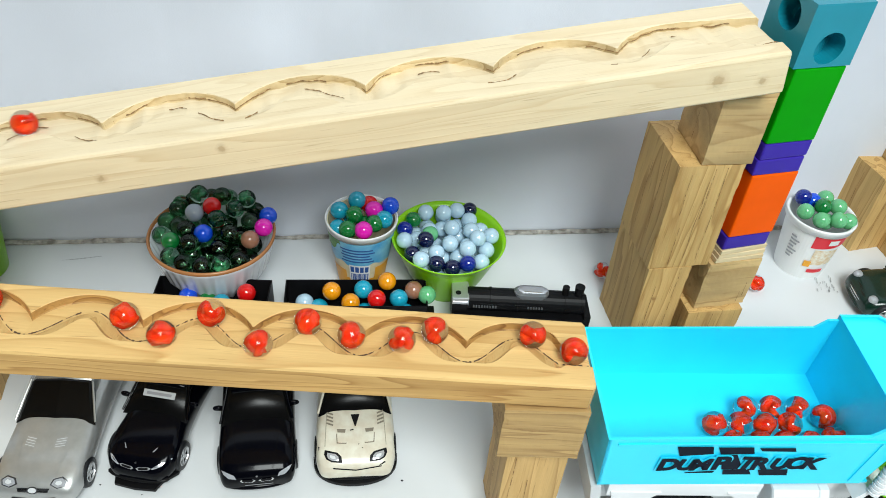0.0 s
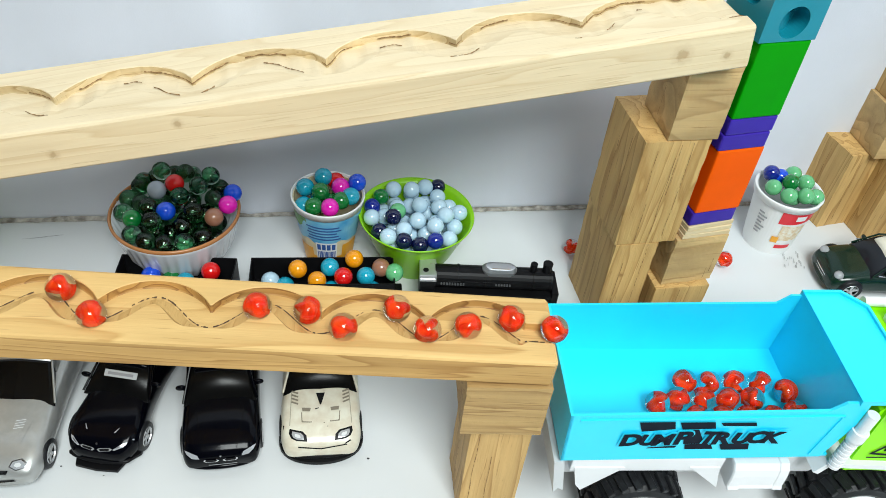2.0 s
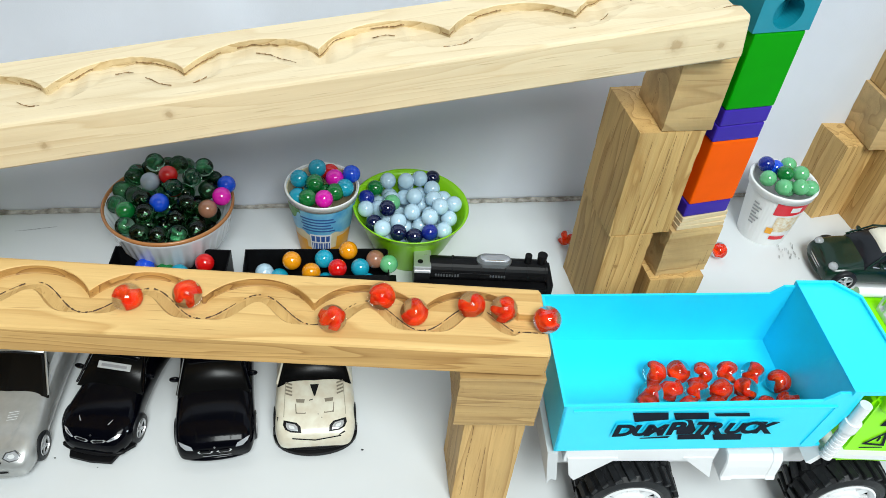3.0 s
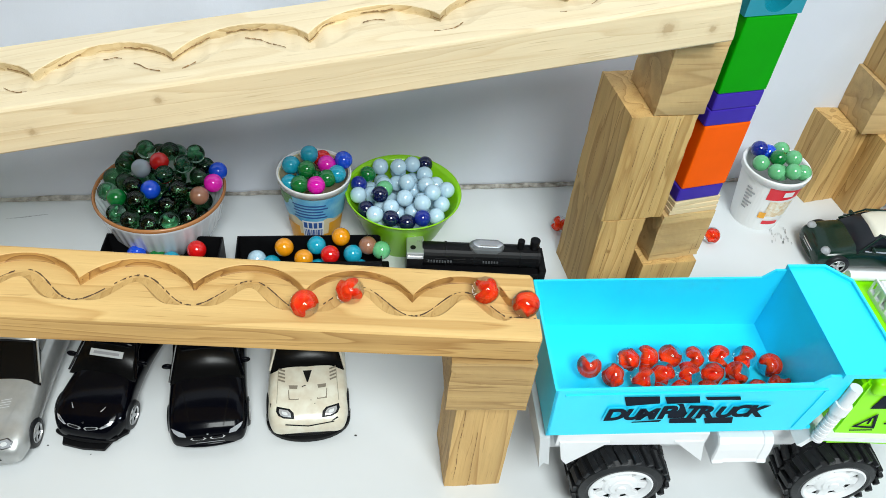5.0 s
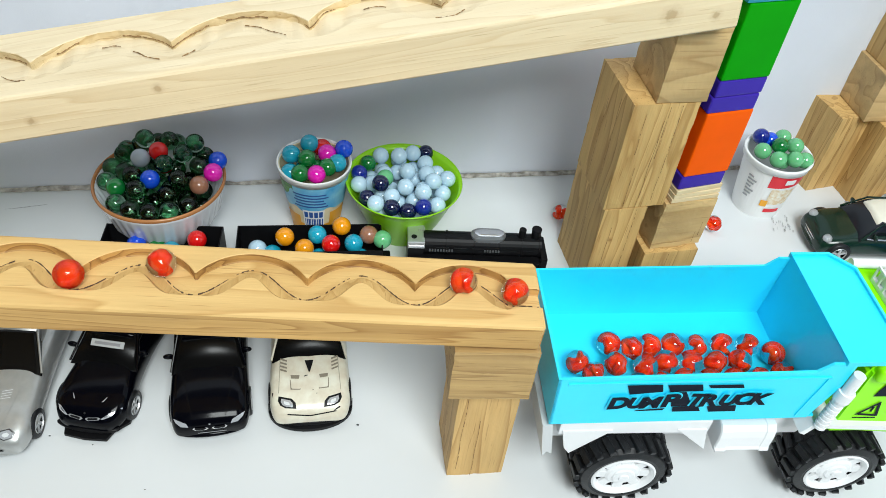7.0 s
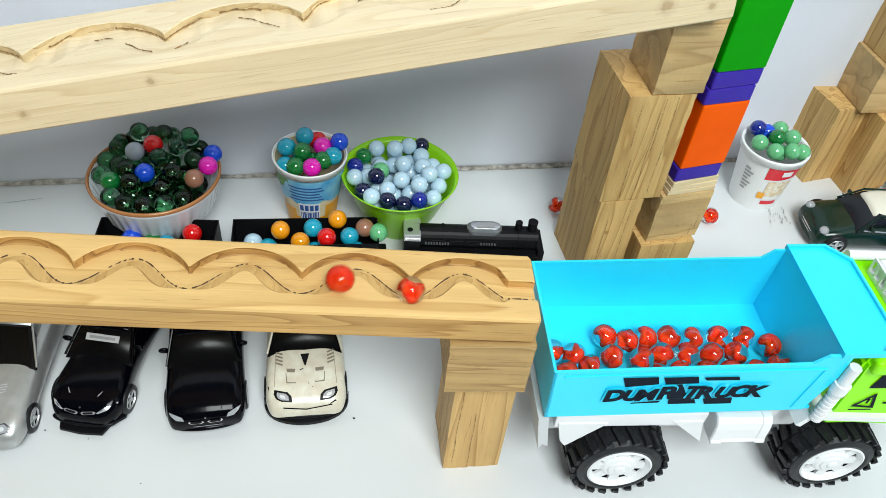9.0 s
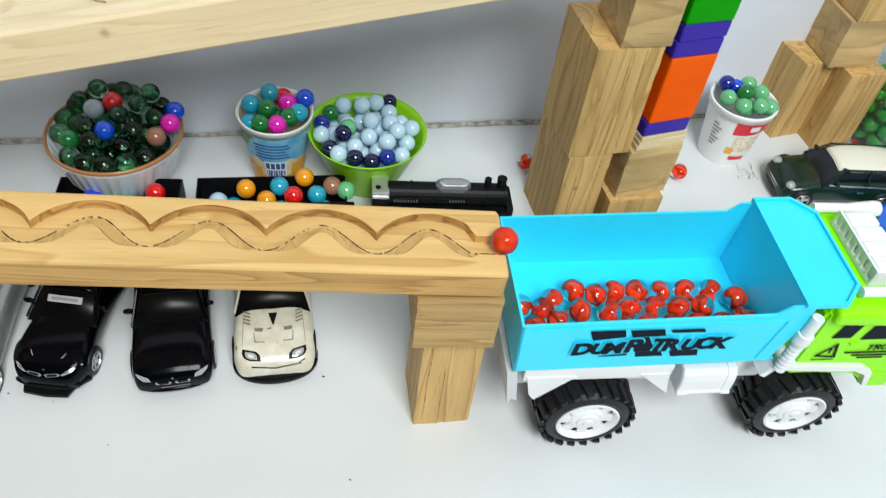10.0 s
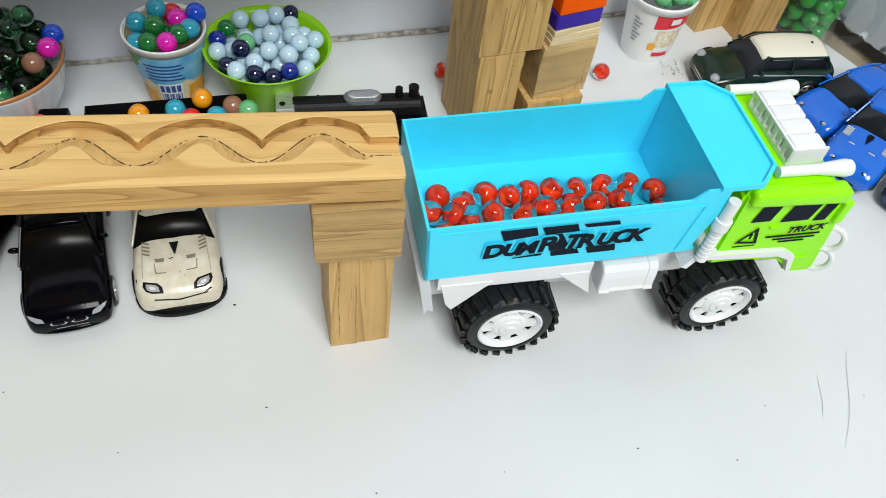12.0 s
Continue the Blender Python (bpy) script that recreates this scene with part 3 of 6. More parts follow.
def build_runs():
    wavy_beam("lower_marble_run", LOWER, 0.47, 0.0475, 0.0190, 0.0568, -0.039, 0.0425, 0.0262, 0.0098, 0.0052, PINE_TAN,
              "honey pine plank with a smooth scalloped marble groove", exit_v=0.0215)
    wavy_beam("upper_marble_run", UPPER, 0.60, 0.0690, 0.0282, 0.0765, -0.057, 0.0535, 0.0315, 0.0105, 0.005, PINE_PALE,
              "pale pine plank with a roughly carved scalloped groove", rough_cut=0.0007, exit_v=0.043, pencil=False)
    block("support_post", 0.0575, 0.2855, 0, 0.037, 0.040, 0.0940, 9, PINE_BLOCK, "upright pine post under the honey plank", seed=1, cracks=(("front", 0.15, 0.1, 0.95), ("front", 0.42, 0.0, 0.7), ("side", 0.5, 0.0, 0.9)))
    block("support_block", 0.0505, 0.2800, 0.0942, 0.0465, 0.046, 0.0431, 5, PINE_CAP, "dark-grained pine block on top of the post", seed=2)
    block("support_post", -0.345, 0.262, 0, 0.04, 0.045, 0.1512, 4.6, PINE_BLOCK, "upright pine post under the honey plank", seed=3)
    block("support_post", -0.34, 0.34, 0, 0.045, 0.06, 0.1625, 13, PINE_BLOCK, "upright pine post under the pale plank", seed=4)
    # stack below the upper run
    block("tower_block", 0.1610, 0.4600, 0, 0.0345, 0.060, 0.0895, 14, PINE_KNOT, "upright pine block with a split knot", group="support tower", seed=5, cracks=(("front", 0.28, 0.0, 0.8), ("front", 0.75, 0.3, 1.0), ("side", 0.4, 0.1, 0.9), ("side", 0.7, 0.0, 0.6)))
    block("tower_block", 0.1595, 0.4600, 0.0900, 0.0485, 0.058, 0.0920, 14, PINE_BLOCK, "upright pine block with dark growth lines", group="support tower", seed=6, cracks=(("front", 0.30, 0.03, 0.42), ("front", 0.52, 0.0, 0.85), ("front", 0.56, 0.5, 0.97), ("front", 0.74, 0.05, 0.98), ("front", 0.22, 0.55, 0.95), ("side", 0.3, 0.2, 0.95), ("side", 0.62, 0.05, 0.8)))
    block("tower_block", 0.1745, 0.4640, 0.1825, 0.036, 0.046, 0.0570, 12, PINE_WORN, "short pine block with a worn face", group="support tower", seed=7, cracks=(("side", 0.5, 0.1, 0.9),))
    block("tower_block", 0.2035, 0.4640, 0, 0.046, 0.045, 0.0455, 14, PINE_BLOCK, "short pine block on the board", group="support tower", seed=8, cracks=(("front", 0.45, 0.0, 0.95),))
    block("tower_block", 0.2075, 0.4690, 0.0460, 0.044, 0.044, 0.0470, 17, PINE_WORN, "stained pine block with chipped edges", group="support tower", wear=0.0008, seed=9, cracks=(("front", 0.88, 0.2, 0.5), ("front", 0.8, 0.05, 0.3)))
    for k in range(3):
        block("plywood_chip", 0.2110 + 0.0008 * k, 0.4700, 0.0935 + 0.0041 * k, 0.040, 0.04, 0.0038, 18 + 2 * k, PLY, "thin pale plywood chip", "wood chip", "plywood chips", bevel=0.0004, wear=0.0002, seed=k)
    for name, dx, z, h, rz, mat, lab in (("purple_slab", 0.0, 0.1060, 0.0118, 20, PURPLE_BLOCK, "flat purple painted toy slab"), ("orange_block", 0.001, 0.1181, 0.0548, 20, ORANGE_BLOCK, "orange painted toy block"),
                                         ("purple_slab", 0.0, 0.1732, 0.0126, 19, PURPLE_BLOCK, "flat purple painted toy slab"), ("purple_slab", 0.001, 0.1861, 0.0126, 20, PURPLE_BLOCK, "flat purple painted toy slab"),
                                         ("green_block", 0.001, 0.1990, 0.0550, 19, GREEN_BLOCK, "green painted toy block")):
        block(name, 0.2125 + dx, 0.4710, z, 0.0373, 0.0373, h, rz, mat, lab, "toy block", "toy blocks", 0.0013, 0)
    hollow_cube(pose(0.2110, 0.4700, 0.2545, 0, 0, 19))
    # second tower by the cloth
    block("tower_block", 0.3960, 0.6200, 0, 0.045, 0.05, 0.0845, 20, PINE_BLOCK, "upright pine block near the cloth", group="far tower", seed=12, cracks=(("side", 0.5, 0.2, 0.9), ("front", 0.3, 0.1, 0.9)))
    block("tower_block", 0.4330, 0.6080, 0, 0.0405, 0.045, 0.0845, 14, PINE_BLOCK, "upright pine block near the cloth", group="far tower", seed=13, cracks=(("front", 0.3, 0.0, 0.8), ("front", 0.6, 0.3, 0.95), ("side", 0.4, 0.1, 0.9)))
    block("tower_block", 0.4130, 0.6180, 0.0850, 0.046, 0.046, 0.0460, 10, PINE_WORN, "short pine block laid across two uprights", group="far tower", seed=14)
    block("tower_block", 0.4180, 0.6180, 0.1315, 0.050, 0.046, 0.0920, 12, PINE_KNOT, "upright pine block on top of the tower", group="far tower", seed=15, cracks=(("front", 0.5, 0.1, 0.9), ("side", 0.6, 0.1, 0.8)))


def hollow_cube(m):
    """Teal cube with a round hole through each pair of faces."""
    s, r, n = 0.0415, 0.0105, 32
    root = empty("teal_cube", m, "teal painted toy cube with round holes", "toy block", "toy blocks")
    bm = bmesh.new()
    def face(origin, ax, ay, fx=0.5, fy=0.5):
        o, ax, ay = Vector(origin), Vector(ax), Vector(ay)
        nrm = ax.cross(ay).normalized()
        c, mid = o + ax * fx + ay * fy, o + (ax + ay) / 2
        inner, outer, deep = [], [], []
        for k in range(n):
            a = 2 * math.pi * k / n
            dx, dy = math.cos(a), math.sin(a)
            f = 0.5 / max(abs(dx), abs(dy))
            outer.append(bm.verts.new(mid + ax * dx * f + ay * dy * f))
            inner.append(bm.verts.new(c + ax.normalized() * dx * r + ay.normalized() * dy * r))
            deep.append(bm.verts.new(c + ax.normalized() * dx * r + ay.normalized() * dy * r - nrm * 0.014))
        for k in range(n):
            j = (k + 1) % n
            bm.faces.new((outer[k], outer[j], inner[j], inner[k]))
            bm.faces.new((inner[k], inner[j], deep[j], deep[k]))
        bm.faces.new(deep)
    face((0, 0, 0), (s, 0, 0), (0, 0, s), 0.5, 0.30)
    face((0, s, 0), (0, -s, 0), (0, 0, s), 0.5, 0.66)
    face((s, 0, 0), (0, s, 0), (0, 0, s))
    face((s, s, 0), (-s, 0, 0), (0, 0, s))
    face((0, 0, s), (s, 0, 0), (0, s, 0))
    face((0, s, 0), (s, 0, 0), (0, -s, 0))
    bmesh.ops.remove_doubles(bm, verts=bm.verts, dist=0.00005)
    part("shell", bm, TEAL_BLOCK, root)


# ---- dump truck ----
TRUCK = pose(0.110, 0.277, 0, 0, 0, 6.1)


LUGS = []


def truck_wheel(parent, x, y, flip):
    r, w = 0.032, 0.029
    side = -1 if flip else 1
    hub = new("wheel")
    hub.empty_display_size = 0.01
    hub.parent = parent
    hub.matrix_basis = pose(x, y + 0.0006 * side, r * 0.96, 90 * side, 0, 0) @ Matrix.Scale(0.96, 4)
    bm = lathe([(0.0205, 0.0008), (0.0235, 0.0), (0.0275, 0.0012), (0.0297, 0.004), (0.0302, 0.0145), (0.0297, w - 0.004), (0.0275, w - 0.001), (0.021, w), (0.0205, 0.0008)], 56)
    if not LUGS:
        for half, (z0, z1) in enumerate(((0.0005, 0.0135), (0.0155, w - 0.0005))):
            lug = box(0.0293, 0.0323, -0.0023, 0.0023, z0, z1, 0.0004, 1)
            lug.transform(Matrix.Rotation(math.radians(14 if half == 0 else -14), 4, "X"))
            bmesh.ops.recalc_face_normals(lug, faces=lug.faces)
            me = bpy.data.meshes.new("tread_lug")
            lug.to_mesh(me)
            lug.free()
            me.materials.append(RUBBER)
            LUGS.append(me)
    for k in range(22):
        for half in (0, 1):
            lug = new("tread_lug", LUGS[half])
            lug.parent = hub
            lug.matrix_basis = Matrix.Rotation(2 * math.pi * (k + 0.5 * half) / 22, 4, "Z")
    part("tyre", bm, RUBBER, hub, "chunky black lugged tyre")
    bm = lathe([(0.0206, 0.004), (0.0212, 0.0002), (0.0200, -0.0004), (0.0186, 0.0012), (0.0179, 0.0022), (0.0173, 0.0040)], 48)
    for k in range(8):
        a = 2 * math.pi * k / 8
        c = Matrix.Rotation(a, 4, "Z")
        vs = bmesh.ops.create_cube(bm, size=1)["verts"]
        for v in vs:
            taper = 0.0068 if v.co.x > 0 else 0.0066
            v.co = c @ Vector((0.0135 + v.co.x * 0.0100, v.co.y * taper, 0.0038 + v.co.z * 0.002))
    lathe([(0.0124, 0.0045), (0.0118, 0.0028), (0.0100, 0.0016), (0.0078, 0.0012), (0.0070, 0.0002), (0.0036, 0.0000), (0.0030, -0.0009), (0.0001, -0.0011)], 28, bm)
    part("rim", bm, WHITE_PLASTIC, hub, "white plastic spoked rim")
    # disc coloured black for the darkness seen through the rim's slots
    part("rim_back", lathe([(0.0001, 0.0055), (0.0204, 0.0055), (0.0204, 0.0065), (0.0001, 0.0065)], 32), BLACK_PLASTIC, hub)
    return hub


def build_truck():
    t = empty("dump_truck", TRUCK, "toy dump truck with sky-blue bed and lime-green cab", "toy truck")
    w = 0.083
    th = 0.0016
    side = [(-0.002, 0.125), (0.0, 0.082), (0.155, 0.0860), (0.1635, 0.1180), (0.1640, 0.1375), (0.1500, 0.1375), (0.1430, 0.1305)]
    bed = part("bed", prism(side, th), BED_BLUE, t, "sky-blue open tipper bed")
    part("side_panel", prism(side, th), BED_BLUE, bed, m=pose(0, w - th, 0))
    part("tailgate", loft([[(-0.002, 0.0, 0.1250), (-0.0004, 0.0, 0.1250), (0.0014, 0.0, 0.0822), (0.0, 0.0, 0.0822)], [(-0.002, w, 0.1250), (-0.0004, w, 0.1250), (0.0014, w, 0.0822), (0.0, w, 0.0822)]]), BED_BLUE, bed)
    part("bed_floor", loft([[(0.001, 0.0012, 0.0835), (0.160, 0.0012, 0.0868), (0.160, 0.0012, 0.0850), (0.001, 0.0012, 0.0823)], [(0.001, w - 0.0012, 0.0835), (0.160, w - 0.0012, 0.0868), (0.160, w - 0.0012, 0.0850), (0.001, w - 0.0012, 0.0823)]]), BED_BLUE, bed)
    part("headboard", loft([[(0.1540, 0.001, 0.085), (0.1560, 0.001, 0.085), (0.1585, 0.001, 0.1376), (0.1565, 0.001, 0.1376)], [(0.1540, w - 0.001, 0.085), (0.1560, w - 0.001, 0.085), (0.1585, w - 0.001, 0.1376), (0.1565, w - 0.001, 0.1376)]]), BED_BLUE, bed)
    # cab visor with clipped corners and a raised lip
    out = [(0.1565, -0.0010), (0.1815, -0.0010), (0.1940, 0.0120), (0.1940, 0.0710), (0.1815, 0.0840), (0.1565, 0.0840)]
    bm = bmesh.new()
    c = Vector((0.1565, 0.0415))
    loops = []
    for f, z in ((1.0, 0.1368), (1.0, 0.1404), (0.955, 0.1404), (0.955, 0.1386)):
        loops.append([bm.verts.new((c.x + (x - c.x) * f, c.y + (y - c.y) * f, z + 0.02 * (x - 0.148))) for x, y in out])
    for a, b in zip(loops, loops[1:]):
        for k in range(6):
            bm.faces.new((a[k], a[(k + 1) % 6], b[(k + 1) % 6], b[k]))
    bm.faces.new(loops[-1])
    bm.faces.new(list(reversed(loops[0])))
    part("visor", bm, BED_BLUE, bed)
    bm = box(0.004, 0.140, -0.0008, 0.0004, 0.1205, 0.1216)
    for v in bm.verts:
        v.co.z += v.co.x * 0.036
    box(0.1400, 0.1530, -0.0008, 0.0004, 0.1256, 0.1267, bm=bm)
    vs = bmesh.ops.create_cube(bm, size=1)["verts"]
    for v in vs:
        up = v.co.z > 0
        v.co = Vector(((0.1525 if up else 0.1470) + v.co.x * 0.0012, -0.0002 + v.co.y * 0.0012, 0.1262 if up else 0.0890))
    part("moulding", bm, BED_BLUE, bed)
    def decal(pts, y=-0.0006):
        bars = bmesh.new()
        bars.faces.new([bars.verts.new((0.0038 + 0.9 * x / 1000, y, z / 1000 + 0.03 * (x / 1000 - 0.06))) for x, z in pts])
        part("decal_bar", bars, DECAL, bed, "slanted black decal bar")
    decal([(40.6, 112.2), (61.4, 114.0), (59.2, 120.8), (37.0, 121.0)])
    decal([(66.0, 113.6), (87.0, 113.8), (84.6, 120.0), (62.6, 120.2)])
    decal([(91.0, 116.2), (112.6, 115.6), (110.8, 119.0), (88.4, 119.2)])
    decal([(48.0, 95.6), (66.4, 95.8), (67.6, 97.8), (49.0, 96.6)])
    decal([(73.4, 94.0), (91.8, 93.8), (88.6, 99.4), (72.2, 99.0)])
    decal([(97.6, 92.8), (115.6, 92.6), (114.0, 98.6), (94.6, 98.8)])
    decal([(71.0, 99.2), (84.5, 99.4), (76.6, 113.2), (67.4, 113.2)])
    letters = (("D", 28.4, 0, 15.2, 1.10, -3), ("U", 40.2, 0.7, 14.2, 1.0, 4), ("M", 49.0, 0.0, 14.6, 1.08, -2), ("P", 62.8, 0.6, 17.0, 1.10, -4), ("T", 78.8, 1.6, 16.4, 1.0, 5), ("R", 87.6, 0.2, 16.0, 1.05, -3),
               ("U", 99.8, 1.0, 14.4, 1.05, 3), ("C", 110.0, 0.6, 15.6, 1.0, -3), ("K", 119.6, 0.9, 15.6, 1.05, 4))
    for bold, y, mat, name in ((0.0015, -0.0010, BED_BLUE, "letter_outline"), (0.0007, -0.0016, DECAL, "letter")):
        for text, x, dz, size, wide, tilt in letters:
            x, size = 29.6 + (x - 28.4) * 0.895, size * 0.93
            lettering(text, size / 1000, mat, bed, pose(x / 1000, y, 0.1004 + dz / 1000 + 0.03 * (x / 1000 - 0.06), 90, tilt - 2, 0) @ Matrix.Diagonal((wide, 1, 1, 1)), bold, 0.16, 0.0001, name)
    # chassis
    ch = part("chassis", box(0.004, 0.245, 0.014, 0.070, 0.046, 0.066, 0.002), WHITE_PLASTIC, t, "white plastic chassis")
    part("bed_rail", box(0.008, 0.100, 0.001, 0.081, 0.0690, 0.0815, 0.001), WHITE_PLASTIC, ch)
    part("rear_flap", prism([(-0.003, 0.080), (0.003, 0.080), (0.0075, 0.050), (0.004, 0.052), (0.002, 0.047)], 0.083), GREY_PLASTIC, ch, "translucent white mud flap")
    part("mud_plate", prism([(0.010, 0.074), (0.040, 0.074), (0.018, 0.050), (0.014, 0.056)], 0.0015), WHITE_PLASTIC, ch)
    part("mud_plate", prism([(0.080, 0.074), (0.098, 0.074), (0.103, 0.052)], 0.0015), WHITE_PLASTIC, ch)
    tank = [(-0.0046, 0.0565), (-0.0052, 0.0580), (-0.0040, 0.0600), (-0.0036, 0.0690), (-0.0026, 0.0745), (0.0004, 0.0780), (0.0200, 0.0780), (0.0200, 0.0565)]
    bm = loft([[(x, y, z) for y, z in (tank if inset == 0 else [(y + (0.007 - y) * inset, z + (0.067 - z) * inset) for y, z in tank])] for x, inset in ((0.1060, 0.10), (0.1066, 0.0), (0.1130, 0.0), (0.1134, 0.05), (0.1345, 0.05), (0.1350, 0.0), (0.1404, 0.0), (0.1410, 0.10))])
    part("fuel_tank", bm, WHITE_PLASTIC, ch)
    for y, f in ((-0.006, True), (0.089, False)):
        for x in (0.0558, 0.1966):
            truck_wheel(t, x, y, f)
    for x in (0.0558, 0.1966):
        part("axle", rod((x, 0.004, 0.032), (x, 0.079, 0.032), 0.004), BLACK_PLASTIC, t)
    # cab
    prof = [(0.1760, 0.066), (0.1760, 0.128), (0.1800, 0.1330), (0.2300, 0.1330), (0.2415, 0.1230), (0.2490, 0.0980), (0.2580, 0.0480), (0.2370, 0.0480), (0.2335, 0.0600), (0.2240, 0.0680), (0.1960, 0.0710)]
    bm = prism(prof, 0.080)
    bmesh.ops.bevel(bm, geom=bm.edges[:], offset=0.0022, segments=2, affect="EDGES")
    cab = part("cab", bm, CAB_GREEN, t, "lime-green cab", m=pose(0, 0.0015, 0))
    for y0, y1 in ((-0.0048, 0.0060), (0.0740, 0.0848)):
        bm = box(0.1790, 0.2420, y0, y1, 0.1225, 0.1338, 0.0036, 4)
        for v in bm.verts:
            v.co.z -= max(0.0, v.co.x - 0.232) * 0.45
        part("gutter", bm, CAB_GREEN, cab, "rounded lime roof edge", True)
    part("door_handle", box(0.2035, 0.2095, -0.0014, 0.0010, 0.0985, 0.1005, 0.0006), CAB_GREEN, cab)
    part("step", box(0.2330, 0.2450, -0.0012, 0.0010, 0.0640, 0.0665, 0.0005), CAB_GREEN, cab)
    part("mirror_tab", box(0.2430, 0.2490, -0.0030, 0.0020, 0.1000, 0.1180, 0.0015), CAB_GREEN, cab)
    for a, b, z0, z1, sh in ((0.1885, 0.2010, 0.1055, 0.1215, 0.0035), (0.2080, 0.2265, 0.1035, 0.1222, 0.0045), (0.2300, 0.2380, 0.1022, 0.1220, 0.0035)):
        for y in (-0.0006, 0.0806):
            bm = bmesh.new()
            bm.faces.new([bm.verts.new(p) for p in ((a, y, z0), (b, y, z0), (b + sh, y, z1), (a + sh, y, z1))])
            part("window", bm, DECAL, cab, "black cab window")
    bm = bmesh.new()
    for s, hole in ((1.0, 0.62),):
        o = [(0.1855, 0.0870), (0.2010, 0.0850), (0.1965, 0.1005)]
        cx, cz = sum(p[0] for p in o) / 3, sum(p[1] for p in o) / 3
        a = [bm.verts.new((x, -0.0007, z)) for x, z in o]
        b = [bm.verts.new((cx + (x - cx) * hole, -0.0007, cz + (z - cz) * hole)) for x, z in o]
        for k in range(3):
            bm.faces.new((a[k], a[(k + 1) % 3], b[(k + 1) % 3], b[k]))
    box(0.1940, 0.1950, -0.0008, -0.0004, 0.0900, 0.0945, bm=bm)
    box(0.1860, 0.2005, -0.0008, -0.0004, 0.0832, 0.0838, bm=bm)
    part("warning_sign", bm, DECAL, cab, "black warning triangle decal")
    lettering("TRUCK", 0.0075, DECAL, cab, pose(0.2170, -0.0008, 0.0925, 90, -3, 0), 0.00015, 0.25, 0.0001)
    bm = bmesh.new()
    for x0, x1, z in ((0.2050, 0.2410, 0.0895), (0.2110, 0.2390, 0.0865), (0.2160, 0.2330, 0.0838)):
        box(x0, x1, -0.0008, -0.0004, z, z + 0.0012, bm=bm)
    part("stripe", bm, DECAL, cab)
    # roof light bar: tray with four lamps and a slatted back
    bm = box(0.2050, 0.2285, 0.0165, 0.0665, 0.1328, 0.1362, 0.0006)
    box(0.2050, 0.2064, 0.0165, 0.0665, 0.1438, 0.1456, 0.0004, bm=bm)
    for k in range(9):
        y = 0.0165 + k * 0.0061
        box(0.2050, 0.2062, y, y + 0.0012, 0.1355, 0.1445, bm=bm)
    box(0.2050, 0.2280, 0.0165, 0.0180, 0.1350, 0.1452, 0.0005, bm=bm)
    bar = part("light_bar", bm, WHITE_PLASTIC, cab, "white roof light bar")
    for k in range(4):
        y = 0.0242 + k * 0.01205
        part("lamp", box(0.2072, 0.2278, y - 0.0058, y + 0.0058, 0.1345, 0.1452, 0.0026, 3), WHITE_PLASTIC, bar)
    for y in (0.0085, 0.0765):
        bm = rod((0.1950, y, 0.1376), (0.2260, y, 0.1370), 0.0032, 20)
        rod((0.2200, y, 0.1371), (0.2370, y, 0.1366), 0.0033, 20, bm, 0.0052)
        rod((0.2370, y, 0.1366), (0.2405, y, 0.1365), 0.0052, 20, bm, 0.0047)
        part("horn", bm, WHITE_PLASTIC, cab, "white plastic horn tube", smooth=False)
    bm = rod((0.1652, -0.0020, 0.0800), (0.1672, -0.0020, 0.1300), 0.0035, 24)
    for k in range(8):
        f = k / 7 * 0.5
        rod((0.1652 + 0.0020 * f, -0.0020, 0.0800 + 0.0485 * f), (0.1653 + 0.0020 * f, -0.0020, 0.0818 + 0.0485 * f), 0.0039, 24, bm)
    rod((0.1663, -0.0020, 0.1080), (0.1667, -0.0020, 0.1150), 0.0049, 24, bm)
    rod((0.1662, -0.0020, 0.1060), (0.1663, -0.0020, 0.1080), 0.0042, 24, bm, 0.0049)
    part("exhaust_pipe", bm, WHITE_PLASTIC, t, "white corrugated exhaust stack")
    fender = [(0.1600, 0.0700), (0.1640, 0.0775), (0.1780, 0.0760), (0.2200, 0.0730), (0.2290, 0.0680), (0.2330, 0.0560), (0.2360, 0.0560), (0.2325, 0.0710), (0.2230, 0.0775), (0.1800, 0.0800), (0.1620, 0.0810), (0.1560, 0.0720)]
    part("fender", prism(fender, 0.086), WHITE_PLASTIC, t, "white wheel-arch fender", m=pose(0, -0.0020, 0))
    bm = bmesh.new()
    for z, x in ((0.0900, 0.2500), (0.0700, 0.2520)):
        pts = [(x + 0.0040 + 0.0065 * math.sin(a), 0.002 - 0.0040 * math.sin(a), z - 0.0095 * (1 - math.cos(a))) for a in [k * math.pi / 9 for k in range(10)]]
        pts = [(x - 0.002, 0.006, z)] + pts + [(x - 0.002, 0.006, z - 0.0185)]
        for p, q in zip(pts, pts[1:]):
            rod(p, q, 0.0019, 10, bm)
            blob(*q, 0.0019, 0.0019, 0.0019, bm, 1)
    part("mirror_frame", bm, WHITE_PLASTIC, t, "white looped mirror frame")
    return t


